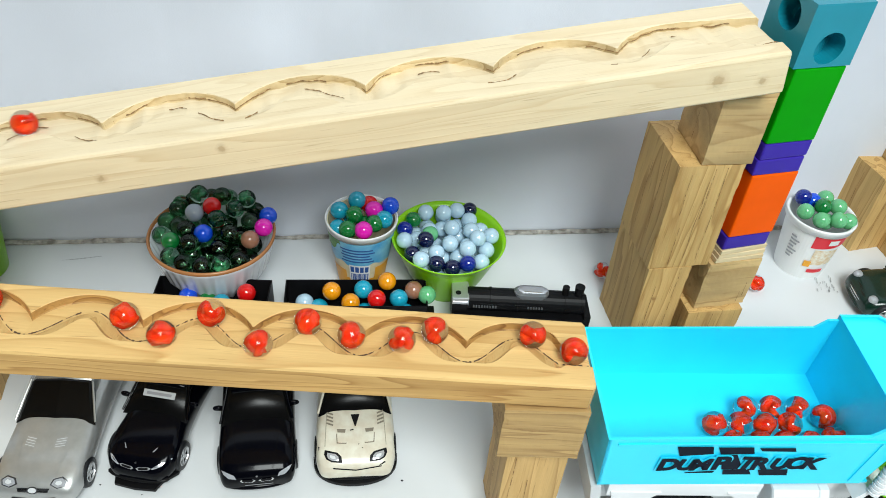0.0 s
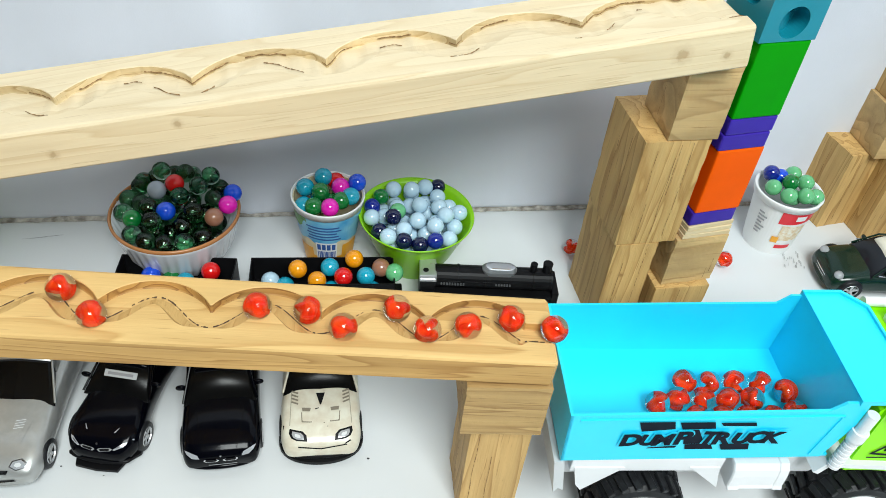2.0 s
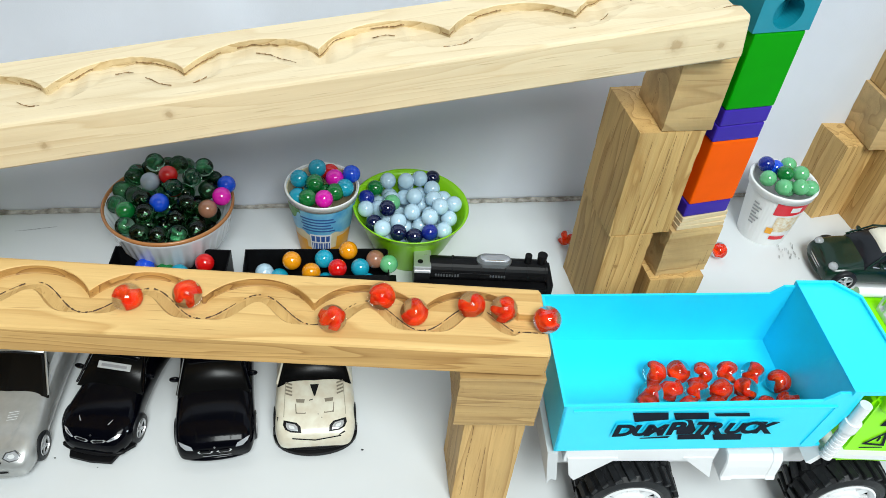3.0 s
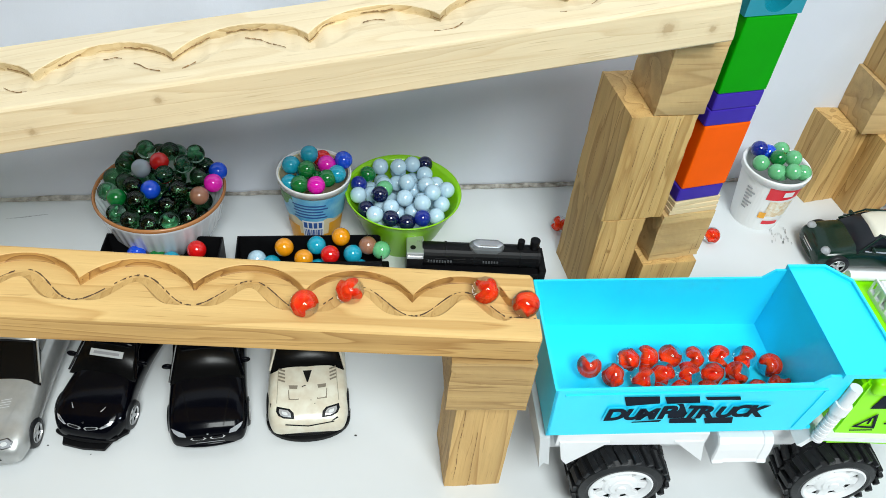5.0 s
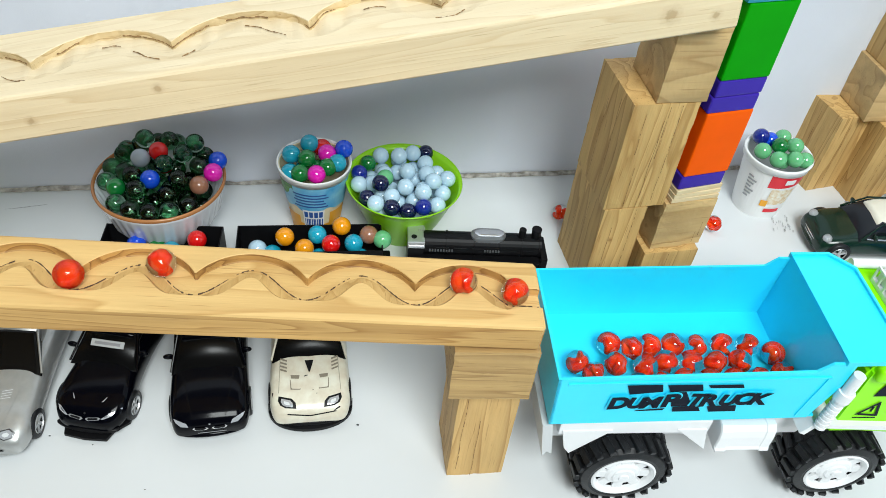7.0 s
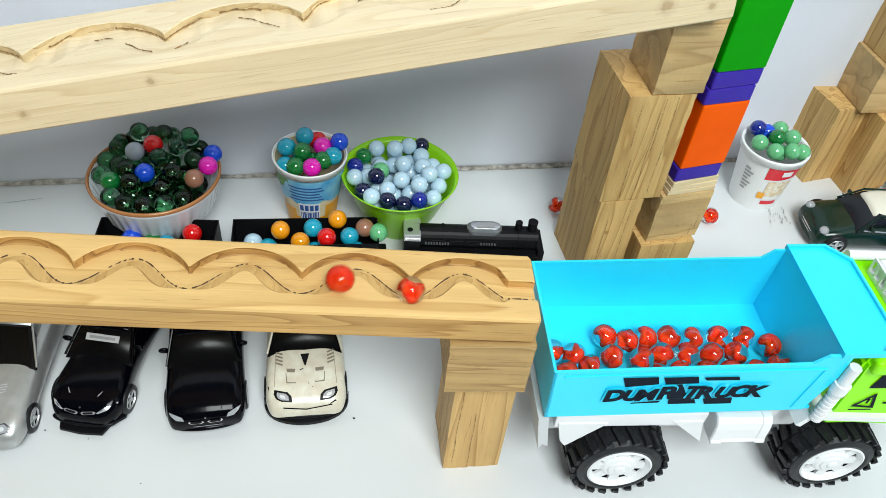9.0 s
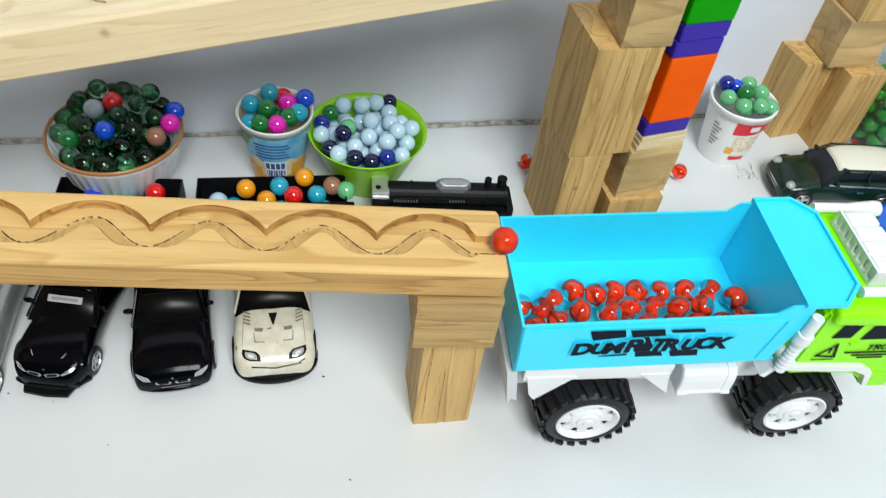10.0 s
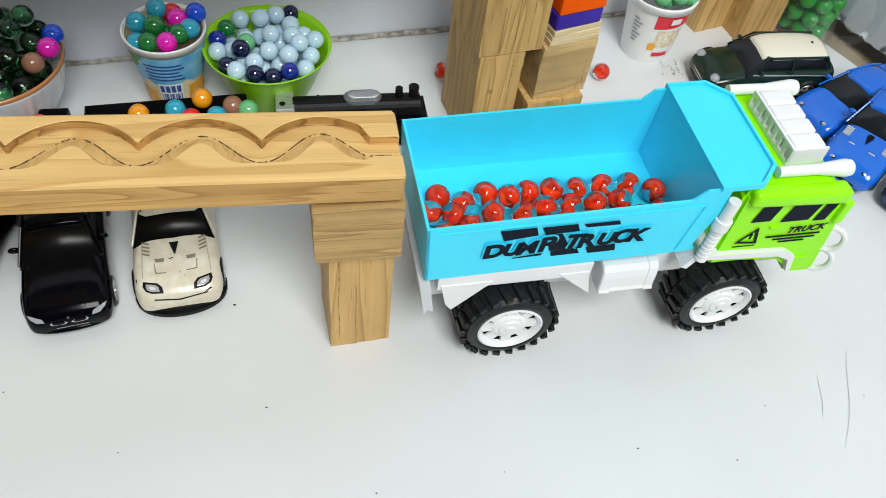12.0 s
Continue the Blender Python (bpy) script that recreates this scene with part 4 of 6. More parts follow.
# ---- toy cars ----
def car_wheel(parent, x, y, r, w, rim_mat):
    side = 1 if x > 0 else -1
    hub = new("wheel")
    hub.empty_display_size = 0.005
    hub.parent = parent
    hub.matrix_basis = pose(x, y, r, 0, -90 * side, 0)
    part("tyre", lathe([(r * 0.66, 0.0), (r * 0.92, 0.0), (r, w * 0.2), (r, w * 0.9), (r * 0.9, w), (r * 0.3, w)], 28), RUBBER, hub, smooth=True)
    bm = lathe([(r * 0.68, 0.0006), (r * 0.62, -0.0003), (r * 0.58, 0.0008)], 24)
    for k in range(5):
        c = Matrix.Rotation(2 * math.pi * k / 5, 4, "Z")
        for v in bmesh.ops.create_cube(bm, size=1)["verts"]:
            v.co = c @ Vector((r * 0.33 + v.co.x * r * 0.58, v.co.y * r * 0.17, 0.0008 + v.co.z * 0.0008))
    lathe([(r * 0.16, 0.001), (r * 0.14, -0.0004), (0.0001, -0.0005)], 12, bm)
    part("rim", bm, rim_mat, hub, "spoked alloy-coloured rim")
    part("rim_back", lathe([(0.0001, 0.003), (r * 0.66, 0.003)], 20), BLACK_PLASTIC, hub)


def conform(name, tree, mat, lift, pts, parent):
    """Lays a thin outlined panel (millimetres, seen obliquely from the front) onto a body's surface."""
    way = Vector((0, 0.68, -0.733))
    bm = bmesh.new()
    bm.faces.new([bm.verts.new((x / 1000, y / 1000, 0.02)) for x, y in pts])
    bmesh.ops.triangulate(bm, faces=bm.faces[:])
    bmesh.ops.subdivide_edges(bm, edges=bm.edges[:], cuts=3, use_grid_fill=True)
    for v in bm.verts:
        place, normal, _, _ = tree.ray_cast(v.co - way * 0.1, way)
        if place:
            v.co = place - way * lift
    part(name, bm, mat, parent, smooth=True)


def mirrored(pts):
    return [(-x, y) for x, y in pts]


def grown(pts, d):
    cx, cy = sum(p[0] for p in pts) / len(pts), sum(p[1] for p in pts) / len(pts)
    return [(cx + (x - cx) * d, cy + (y - cy) * d) for x, y in pts]


def both(name, mat, lift, pts):
    return [(name, mat, lift, pts), (name, mat, lift, mirrored(pts))]


def car(name, m, paint, label, length=0.120, width=0.050, nose=0.019, hood=0.0285, roof=0.042, screen=0.040, roof0=0.058, roof1=0.085, tail=0.105, deck=0.030,
        roof_mat=None, grille="kidney", lip=None, glass=CAR_GLASS, round_nose=0.5, plate=False, scoops=False, open_top=False, lamp_round=False, group="toy cars", decals=(), mirrors=True, widths=None, blade=False):
    """Die-cast car; nose at the origin facing -y."""
    root = empty(name, m, label, "toy car", group)
    L, hw = length, width / 2
    zb = 0.0055
    ys = [0.0, 0.003, 0.010, 0.022, screen, (roof0 + roof1) / 2, roof1, tail, L - 0.004, L]
    tops = [nose * 0.72, nose, nose + (hood - nose) * 0.35, nose + (hood - nose) * 0.72, hood, hood + 0.0015, hood + 0.001, deck, deck * 0.93, deck * 0.66]
    ws = [0.70 + 0.12 * (1 - round_nose), 0.86 + 0.06 * (1 - round_nose), 0.97, 1.0, 0.965, 0.96, 0.985, 1.0, 0.92, 0.80]
    ws = widths or ws
    rings = []
    for y, h, w in zip(ys, tops, ws):
        x = hw * w
        rings.append([(-x * 0.93, y, zb), (-x, y, zb + (h - zb) * 0.28), (-x * 1.0, y, zb + (h - zb) * 0.58), (-x * 0.93, y, zb + (h - zb) * 0.86), (-x * 0.74, y, zb + (h - zb) * 0.985), (-x * 0.36, y, h * 1.01), (0, y, h * 1.02),
                      (x * 0.36, y, h * 1.01), (x * 0.74, y, zb + (h - zb) * 0.985), (x * 0.93, y, zb + (h - zb) * 0.86), (x * 1.0, y, zb + (h - zb) * 0.58), (x, y, zb + (h - zb) * 0.28), (x * 0.93, y, zb)])
    body = part("body", loft(rings), paint, root, smooth=True)
    sub = body.modifiers.new("soft", "SUBSURF")
    sub.levels = sub.render_levels = 2
    if decals:
        me = body.evaluated_get(bpy.context.evaluated_depsgraph_get()).to_mesh()
        tree = BVHTree.FromPolygons([v.co.copy() for v in me.vertices], [tuple(p.vertices) for p in me.polygons])
        for dname, mat, lift, pts in decals:
            conform(dname, tree, mat, lift, pts, root)
    # glazing and roof
    def cabin(k):
        out = []
        for y, z, f in ((screen - 0.002, hood - 0.002, 0.90), (roof0, roof, 0.70), (roof1, roof * 0.99, 0.68), (tail - 0.006, deck - 0.002, 0.80)):
            x = hw * f * k
            out.append([(-x * 1.02, y, hood - 0.004), (-x, y, z - 0.0012), (-x * 0.9, y, z), (0, y, z + 0.0012), (x * 0.9, y, z), (x, y, z - 0.0012), (x * 1.02, y, hood - 0.004)])
        return out
    if open_top:
        rg = cabin(1.0)
        bm = loft([rg[0], [(x, roof0 - 0.001, z) for x, y, z in rg[1]], [(x * 0.97, roof0 + 0.0012, z - 0.0005) for x, y, z in rg[1]]])
        part("windscreen", bm, glass, root, "dark tinted windscreen")
        part("soft_top", loft([[(x, y + 0.001, z - 0.0002) for x, y, z in rg[1]], rg[2], rg[3]]), paint, root, "silver roof panel", smooth=True)
    else:
        part("glasshouse", loft(cabin(1.0)), glass, root, "dark tinted windows", True)
        rings = []
        for f, drop in ((0.0, 0.0022), (0.06, 0.0008), (0.25, 0.0), (0.5, -0.0004), (0.75, 0.0), (0.94, 0.0008), (1.0, 0.0020)):
            y = roof0 - 0.0035 + (roof1 - roof0 + 0.007) * f
            x = hw * (0.73 - 0.02 * f) * (0.80 if f in (0.0, 1.0) else 0.94 if f in (0.06, 0.94) else 1.0)
            rings.append([(x * c, y, roof + 0.0026 - drop - 0.0030 * abs(c) ** 3) for c in (-1.0, -0.97, -0.85, -0.6, -0.3, 0, 0.3, 0.6, 0.85, 0.97, 1.0)])
            rings[-1][0] = (-x, y, roof - drop - 0.0012)
            rings[-1][-1] = (x, y, roof - drop - 0.0012)
        part("roof", loft(rings), roof_mat or paint, root, smooth=True)
        if lamp_round:
            part("aerial_base", blob(0, roof1 - 0.008, roof + 0.0026, 0.0012, 0.0012, 0.0010, sub=1), BLACK_PLASTIC, root, "small black aerial base")
            for s in (-1, 1):
                part("side_trim", rod((s * hw * 0.975, screen + 0.002, hood + 0.0012), (s * hw * 0.985, tail - 0.004, deck - 0.006), 0.0006, 8), CHROME, root, "thin chrome trim strip")
                part("door_handle", box(s * hw - 0.0008, s * hw + 0.0008, roof0 + 0.016, roof0 + 0.021, hood - 0.0060, hood - 0.0048, 0.0003), CHROME, root, "small chrome door handle")
                part("door_pillar", rod((s * hw * 0.93, roof0 + 0.024, hood - 0.003), (s * hw * 0.715, roof0 + 0.023, roof - 0.0005), 0.0010, 8), paint, root)
    for s in (-1, 1):
        bm = rod((s * hw * 0.92, screen - 0.001, hood - 0.002), (s * hw * 0.715, roof0, roof + 0.0002), 0.0008, 8)
        rod((s * hw * 0.715, roof0, roof + 0.0004), (s * hw * 0.69, roof1, roof), 0.0010, 8, bm)
        rod((s * hw * 0.69, roof1, roof), (s * hw * 0.82, tail - 0.005, deck - 0.001), 0.0010, 8, bm)
        part("pillar", bm, roof_mat if lamp_round and roof_mat is None else paint, root)
        if mirrors:
            bm = blob(s * hw * 0.97, screen + 0.0085, hood + 0.0030, 0.0036, 0.0016, 0.0024)
            rod((s * hw * 0.86, screen + 0.0090, hood - 0.0005), (s * hw * 0.95, screen + 0.0085, hood + 0.0022), 0.0009, 8, bm)
            part("mirror", bm, paint, root, smooth=True)
        if decals:
            pass
        elif lamp_round:
            part("headlight", blob(s * hw * 0.66, 0.0062, nose * 1.03, 0.0036, 0.0030, 0.0030), LAMP_GLASS, root, "round clear headlight", smooth=True)
            part("lamp_ring", blob(s * hw * 0.66, 0.0074, nose * 1.02, 0.0043, 0.0034, 0.0036), TRIM_GREY, root, smooth=True)
        else:
            hl = part("headlight", blob(0, 0, 0, 0.0046, 0.0020, 0.0010), LAMP_GLASS, root, "clear swept headlight", True, pose(s * hw * 0.64, 0.0062, nose * 0.97, 28, s * 16, s * 24))
            part("lamp_surround", blob(0, 0, -0.0006, 0.0055, 0.0027, 0.0012), BLACK_PLASTIC, root, "", True, hl.matrix_basis)
        for y in (0.0175 if lamp_round else 0.022, L - 0.024):
            car_wheel(root, s * hw * (1.04 if lamp_round else 1.0), y, 0.0102, 0.008, SILVER)
    if grille == "kidney":
        for s in (-1, 1):
            part("grille", blob(0, 0, 0, 0.0046, 0.0014, 0.0021), CHROME, root, "chrome-edged grille half", True, pose(s * 0.0050, 0.0014, nose * 0.74, 18, 0, 0))
            part("grille_mesh", blob(0, 0, 0, 0.0038, 0.0012, 0.0015), BLACK_PLASTIC, root, "", True, pose(s * 0.0050, 0.0008, nose * 0.74, 18, 0, 0))
        part("badge", blob(0, 0.0052, nose * 1.0, 0.0013, 0.0013, 0.0007), CHROME, root, smooth=True)
    elif grille == "slit":
        part("grille", blob(0, 0.0004, nose * 0.46, hw * 0.5, 0.0015, 0.0012), BLACK_PLASTIC, root, smooth=True)
    elif grille == "star":
        part("grille", blob(0, 0.0008, nose * 0.62, hw * 0.36, 0.0016, 0.0030), BLACK_PLASTIC, root, smooth=True)
        part("grille_bar", rod((-hw * 0.36, -0.0006, nose * 0.62), (hw * 0.36, -0.0006, nose * 0.62), 0.0006, 8), CHROME, root)
        part("badge", rod((0, -0.0008, nose * 0.62), (0, 0.001, nose * 0.62), 0.0026, 16), CHROME, root)
    elif grille == "wide":
        bm = bmesh.new()
        for k in range(3):
            blob(0, 0.0012, nose * (0.45 + 0.12 * k), hw * 0.55, 0.0012, 0.0007, bm)
        part("grille", bm, CHROME, root, smooth=True)
    part("bumper", blob(0, 0.0045, zb + 0.0022, hw * 0.86, 0.0055, 0.0026, sub=3), lip or paint, root, "black front lip" if lip else "", smooth=True)
    if blade:
        plan = [(-hw * 0.95, 0.018), (-hw * 0.96, 0.012), (-hw * 0.66, 0.0040), (-hw * 0.56, -0.0030), (0, -0.0042), (hw * 0.56, -0.0030), (hw * 0.66, 0.0040), (hw * 0.96, 0.012), (hw * 0.95, 0.018)]
        part("splitter", loft([[(x, y, 0.0030) for x, y in plan], [(x, y, 0.0052) for x, y in plan]]), lip, root, "black plastic splitter")
    elif lip:
        n = 18
        bm = bmesh.new()
        rings = []
        for k in range(n + 1):
            a = math.pi * k / n
            x, y = -hw * 1.04 * math.cos(a), 0.020 - 0.0225 * math.sin(a) ** 0.7
            rings.append([(x * 0.9, y + 0.003, 0.002), (x, y, 0.002), (x, y, 0.0048), (x * 0.9, y + 0.003, 0.0056)])
        part("splitter", loft(rings), lip, root, "black plastic splitter")
    if scoops:
        for s in (-1, 1):
            part("scoop", box(s * 0.0085 - 0.0032, s * 0.0085 + 0.0032, 0.022, 0.029, hood - 0.0045, hood - 0.0018, 0.0006), paint, root)
            part("scoop_mouth", box(s * 0.0085 - 0.0026, s * 0.0085 + 0.0026, 0.0212, 0.0224, hood - 0.0040, hood - 0.0024), GREY_PLASTIC, root)
            bm = bmesh.new()
            for k in range(4):
                box(s * hw * 0.66 - 0.0028, s * hw * 0.66 + 0.0028, 0.027 + k * 0.0026, 0.0280 + k * 0.0026, hood - 0.0028, hood - 0.0006 + 0.0003 * k, bm=bm)
            part("vent", bm, GREY_PLASTIC, root)
        part("intake", loft([[(-0.0028, 0.036, hood - 0.001), (0.0028, 0.036, hood - 0.001), (0.0022, 0.036, hood + 0.0022), (-0.0022, 0.036, hood + 0.0022)], [(-0.0003, 0.027, hood - 0.002), (0.0003, 0.027, hood - 0.002), (0.0003, 0.027, hood - 0.0006), (-0.0003, 0.027, hood - 0.0006)]]), BLACK_PLASTIC, root)
    if plate:
        bm = box(-0.011, 0.011, -0.0003, 0.0003, 0, 0.0046)
        pl = part("sun_strip", bm, GREY_PLASTIC, root, "pale strip with a printed bar inside the windscreen", m=pose(0, screen + (roof0 - screen) * 0.42, hood + (roof - hood) * 0.42 + 0.0010, -58, 0, 0))
        part("print_bar", box(-0.0085, 0.0085, -0.0008, -0.0004, 0.0014, 0.0032), LABEL_GREY, pl)
    return root


def build_cars():
    lamp = [(9, 4), (9.5, 9.5), (12, 13), (20.5, 15.5), (21, 11.5), (19.5, 7.5), (16, 5)]
    cream = both("lamp_surround", BLACK_PLASTIC, 0.0004, lamp) + both("headlight", LAMP_GLASS, 0.0008, grown(lamp, 0.66)) + both("lamp_core", GREY_PLASTIC, 0.0011, grown(lamp, 0.32))
    cream += [("mouth", BLACK_PLASTIC, 0.0005, [(-15, -1.2), (0, -3.6), (17, -0.6), (17, 0.4), (0, -2.4), (-15, 0)])]
    cream += both("hood_scoop", SCOOP_SHADE, 0.0004, [(6.5, 32.5), (12.5, 33), (12, 30.0), (7, 29.5)])
    cream += both("hood_panel", CREAM_PAINT, 0.0007, [(6.7, 29), (12.0, 29.5), (11.6, 21.5), (6.5, 21)])
    cream += both("panel_line", SCOOP_SHADE, 0.0003, [(6.1, 21.4), (12.0, 21.9), (12.5, 29), (13.0, 29), (12.6, 20.6), (6.1, 20.1)])
    cream += both("panel_line", material("hood_seam", (0.36, 0.33, 0.25), 0.6), 0.0003, [(20.2, 18), (20.7, 18), (19.6, 46), (19.1, 46)])
    for k in range(4):
        cream += both("vent", SCOOP_SHADE, 0.0005, [(15.0, 35.5 + 3 * k), (19.5, 37.4 + 3 * k), (19.3, 38.8 + 3 * k), (14.8, 36.9 + 3 * k)])
    cream += [("intake", BLACK_PLASTIC, 0.0006, [(-3.0, 45), (3.0, 45), (0.4, 35), (-0.4, 35)]), ("paint_chip", BLACK_PLASTIC, 0.0004, [(4, 16), (5, 16.4), (4.6, 17)]), ("paint_chip", BLACK_PLASTIC, 0.0004, [(2, 19), (2.6, 19.6), (1.8, 20.2)]), ("paint_chip", BLACK_PLASTIC, 0.0004, [(-3.6, 31), (-1, 32), (-1.4, 32.6), (-3.8, 31.8)]), ("paint_chip", BLACK_PLASTIC, 0.0004, [(-24.5, 14), (-24, 18), (-25, 18)]), ("paint_chip", BLACK_PLASTIC, 0.0004, [(15, -0.2), (20, 3), (19, 4), (16, 1.4)])]
    lamp = [(-22.5, 7.5), (-21, 6.8), (-14.3, 2.3), (-13.2, -1.2), (-17.8, -0.2), (-21, 3.8)]
    kid = [(0.9, -3.9), (2.6, -2.6), (9.8, -2.2), (10.9, -3.4), (9.4, -4.8), (2.8, -5.2)]
    saloon = both("headlight", LAMP_GLASS, 0.0006, lamp) + both("grille_frame", CHROME, 0.0005, kid) + both("grille", BLACK_PLASTIC, 0.0009, grown(kid, 0.78)) + [("badge", CHROME, 0.0008, [(-0.9, 0.2), (0, 1.2), (0.9, 0.2), (0, -0.8)])]
    saloon += both("hood_crease", CAR_GLASS, 0.0003, [(10, 6), (10.5, 6), (16, 42), (15.5, 42)]) + [("air_dam", TRIM_GREY, 0.0004, [(-8, -7.6), (10, -7.6), (10, -8.2), (-8, -8.2)])]
    lamp = [(-18.8, 9.8), (-16.6, 9), (-10.6, 2), (-12, 1.7), (-16.9, 5.4)]
    kid = [(0.7, 0.6), (2.0, 1.8), (9.0, 3.2), (10.4, 2.4), (9.4, 0.8), (2.2, -1.0)]
    coupe = both("headlight", LAMP_GLASS, 0.0006, lamp) + both("grille_frame", TRIM_GREY, 0.0005, kid) + both("grille", BLACK_PLASTIC, 0.0009, grown(kid, 0.74)) + [("badge", CHROME, 0.0008, [(-0.9, 5.4), (0, 6.6), (0.9, 5.4), (0, 4.4)])]
    coupe += both("hood_vent", TRIM_GREY, 0.0004, [(8.6, 16.0), (11.0, 20.5), (11.3, 20.3), (9.6, 16.2)]) + both("lamp_core", CHROME, 0.0010, [(-16.8, 8.0), (-15.2, 7.0), (-12.4, 3.6), (-14.6, 4.8)]) + both("lamp_dot", CHROME, 0.0006, [(20.6, 12.4), (21.4, 13.2), (22.0, 12.4), (21.3, 11.6)])
    lamp = [(10, 5.5), (11.5, 10.5), (17, 12.5), (20.5, 9), (19.5, 4.5), (14.5, 2.5)]
    silver = both("lamp_surround", CHROME, 0.0004, lamp) + both("headlight", LAMP_GLASS, 0.0008, grown(lamp, 0.8)) + both("lamp_core", GREY_PLASTIC, 0.0011, grown(lamp, 0.4))
    silver += [("grille", BLACK_PLASTIC, 0.0004, [(-9, -1), (9, -1), (10, 2.6), (-10, 2.6)])] + [("grille_bar", CHROME, 0.0009, [(-9.4, y), (9.4, y), (9.4, y + 0.5), (-9.4, y + 0.5)]) for y in (-0.4, 0.7, 1.8)]
    silver += [("badge", CHROME, 0.0013, [(3.6 * math.cos(a), 0.9 + 3.2 * math.sin(a)) for a in [k * 0.524 for k in range(12)]]), ("badge_disc", GREY_PLASTIC, 0.0016, [(2.6 * math.cos(a), 0.9 + 2.3 * math.sin(a)) for a in [k * 0.524 for k in range(12)]])]
    silver += both("air_dam", BLACK_PLASTIC, 0.0004, [(3, -9), (14, -7), (13, -5.4), (4, -6.6)]) + both("hood_seam", SILVER_PAINT, 0.0005, [(11.2, 14), (12.2, 14), (16.8, 44), (15.8, 44)])
    for k in range(4):
        silver += both("vent", GREY_PLASTIC, 0.0004, [(6.5, 35 + 2.0 * k), (12.5, 36.4 + 2.0 * k), (12.5, 37.0 + 2.0 * k), (6.5, 35.6 + 2.0 * k)])
    car("silver_sports_car", pose(-0.2320, 0.2705, 0, 0, 0, 5), SILVER_PAINT, "silver die-cast sports car with a dark windscreen", 0.135, 0.056, 0.019, 0.029, 0.041, 0.050, 0.072, 0.092, 0.116, 0.029,
        grille="", round_nose=0.7, open_top=True, decals=silver, mirrors=False)
    car("black_coupe", pose(-0.1765, 0.2935, 0, 0, 0, -4), BLACK_PAINT, "glossy black die-cast coupe with a front splitter", 0.122, 0.049, 0.019, 0.030, 0.040, 0.0390, 0.058, 0.086, 0.106, 0.030, plate=True, grille="", lip=BLACK_PLASTIC, round_nose=0.8, decals=coupe, blade=True,
        widths=[0.56, 0.74, 0.95, 1.0, 0.84, 0.84, 0.97, 1.03, 0.92, 0.80])
    car("black_saloon", pose(-0.0970, 0.2975, 0, 0, 0, 13), BLACK_PAINT, "glossy black die-cast saloon car", 0.122, 0.052, 0.021, 0.031, 0.044, 0.0385, 0.056, 0.088, 0.108, 0.031, grille="", decals=saloon)
    car("cream_race_car", pose(-0.0345, 0.3120, 0, 0, 0, 10), CREAM_PAINT, "worn cream die-cast race car with a black splitter", 0.122, 0.055, 0.019, 0.029, 0.039, 0.0405, 0.057, 0.080, 0.106, 0.029, grille="", lip=BLACK_PLASTIC, round_nose=0.6, decals=cream, mirrors=False)
    car("green_hatchback", pose(0.3715, 0.5450, 0, 0, 0, -86) @ Matrix.Scale(1.06, 4), GREEN_PAINT, "dark green die-cast hatchback with an ivory roof", 0.112, 0.047, 0.0195, 0.0265, 0.0385, 0.032, 0.046, 0.098, 0.107, 0.031, glass=TINTED, roof_mat=IVORY, grille="wide", lamp_round=True, round_nose=0.6)
    car("blue_sports_car", pose(0.4500, 0.4880, 0, 0, 0, -68), BLUE_PAINT, "bright blue die-cast sports car", 0.120, 0.048, 0.018, 0.026, 0.036, 0.031, 0.052, 0.080, 0.104, 0.030, grille="slit", glass=TINTED)
    car("blue_rally_car", pose(0.4560, 0.4250, 0, 0, 0, -48), BLUE_PAINT, "bright blue die-cast car with a hood scoop", 0.120, 0.050, 0.020, 0.030, 0.042, 0.042, 0.060, 0.086, 0.106, 0.031, grille="slit", scoops=True, glass=TINTED)
    car("navy_car", pose(0.4950, 0.3850, 0, 0, 0, -50), NAVY_PAINT, "dark blue die-cast car", 0.120, 0.050, 0.020, 0.030, 0.042, 0.042, 0.060, 0.086, 0.106, 0.031, grille="slit")


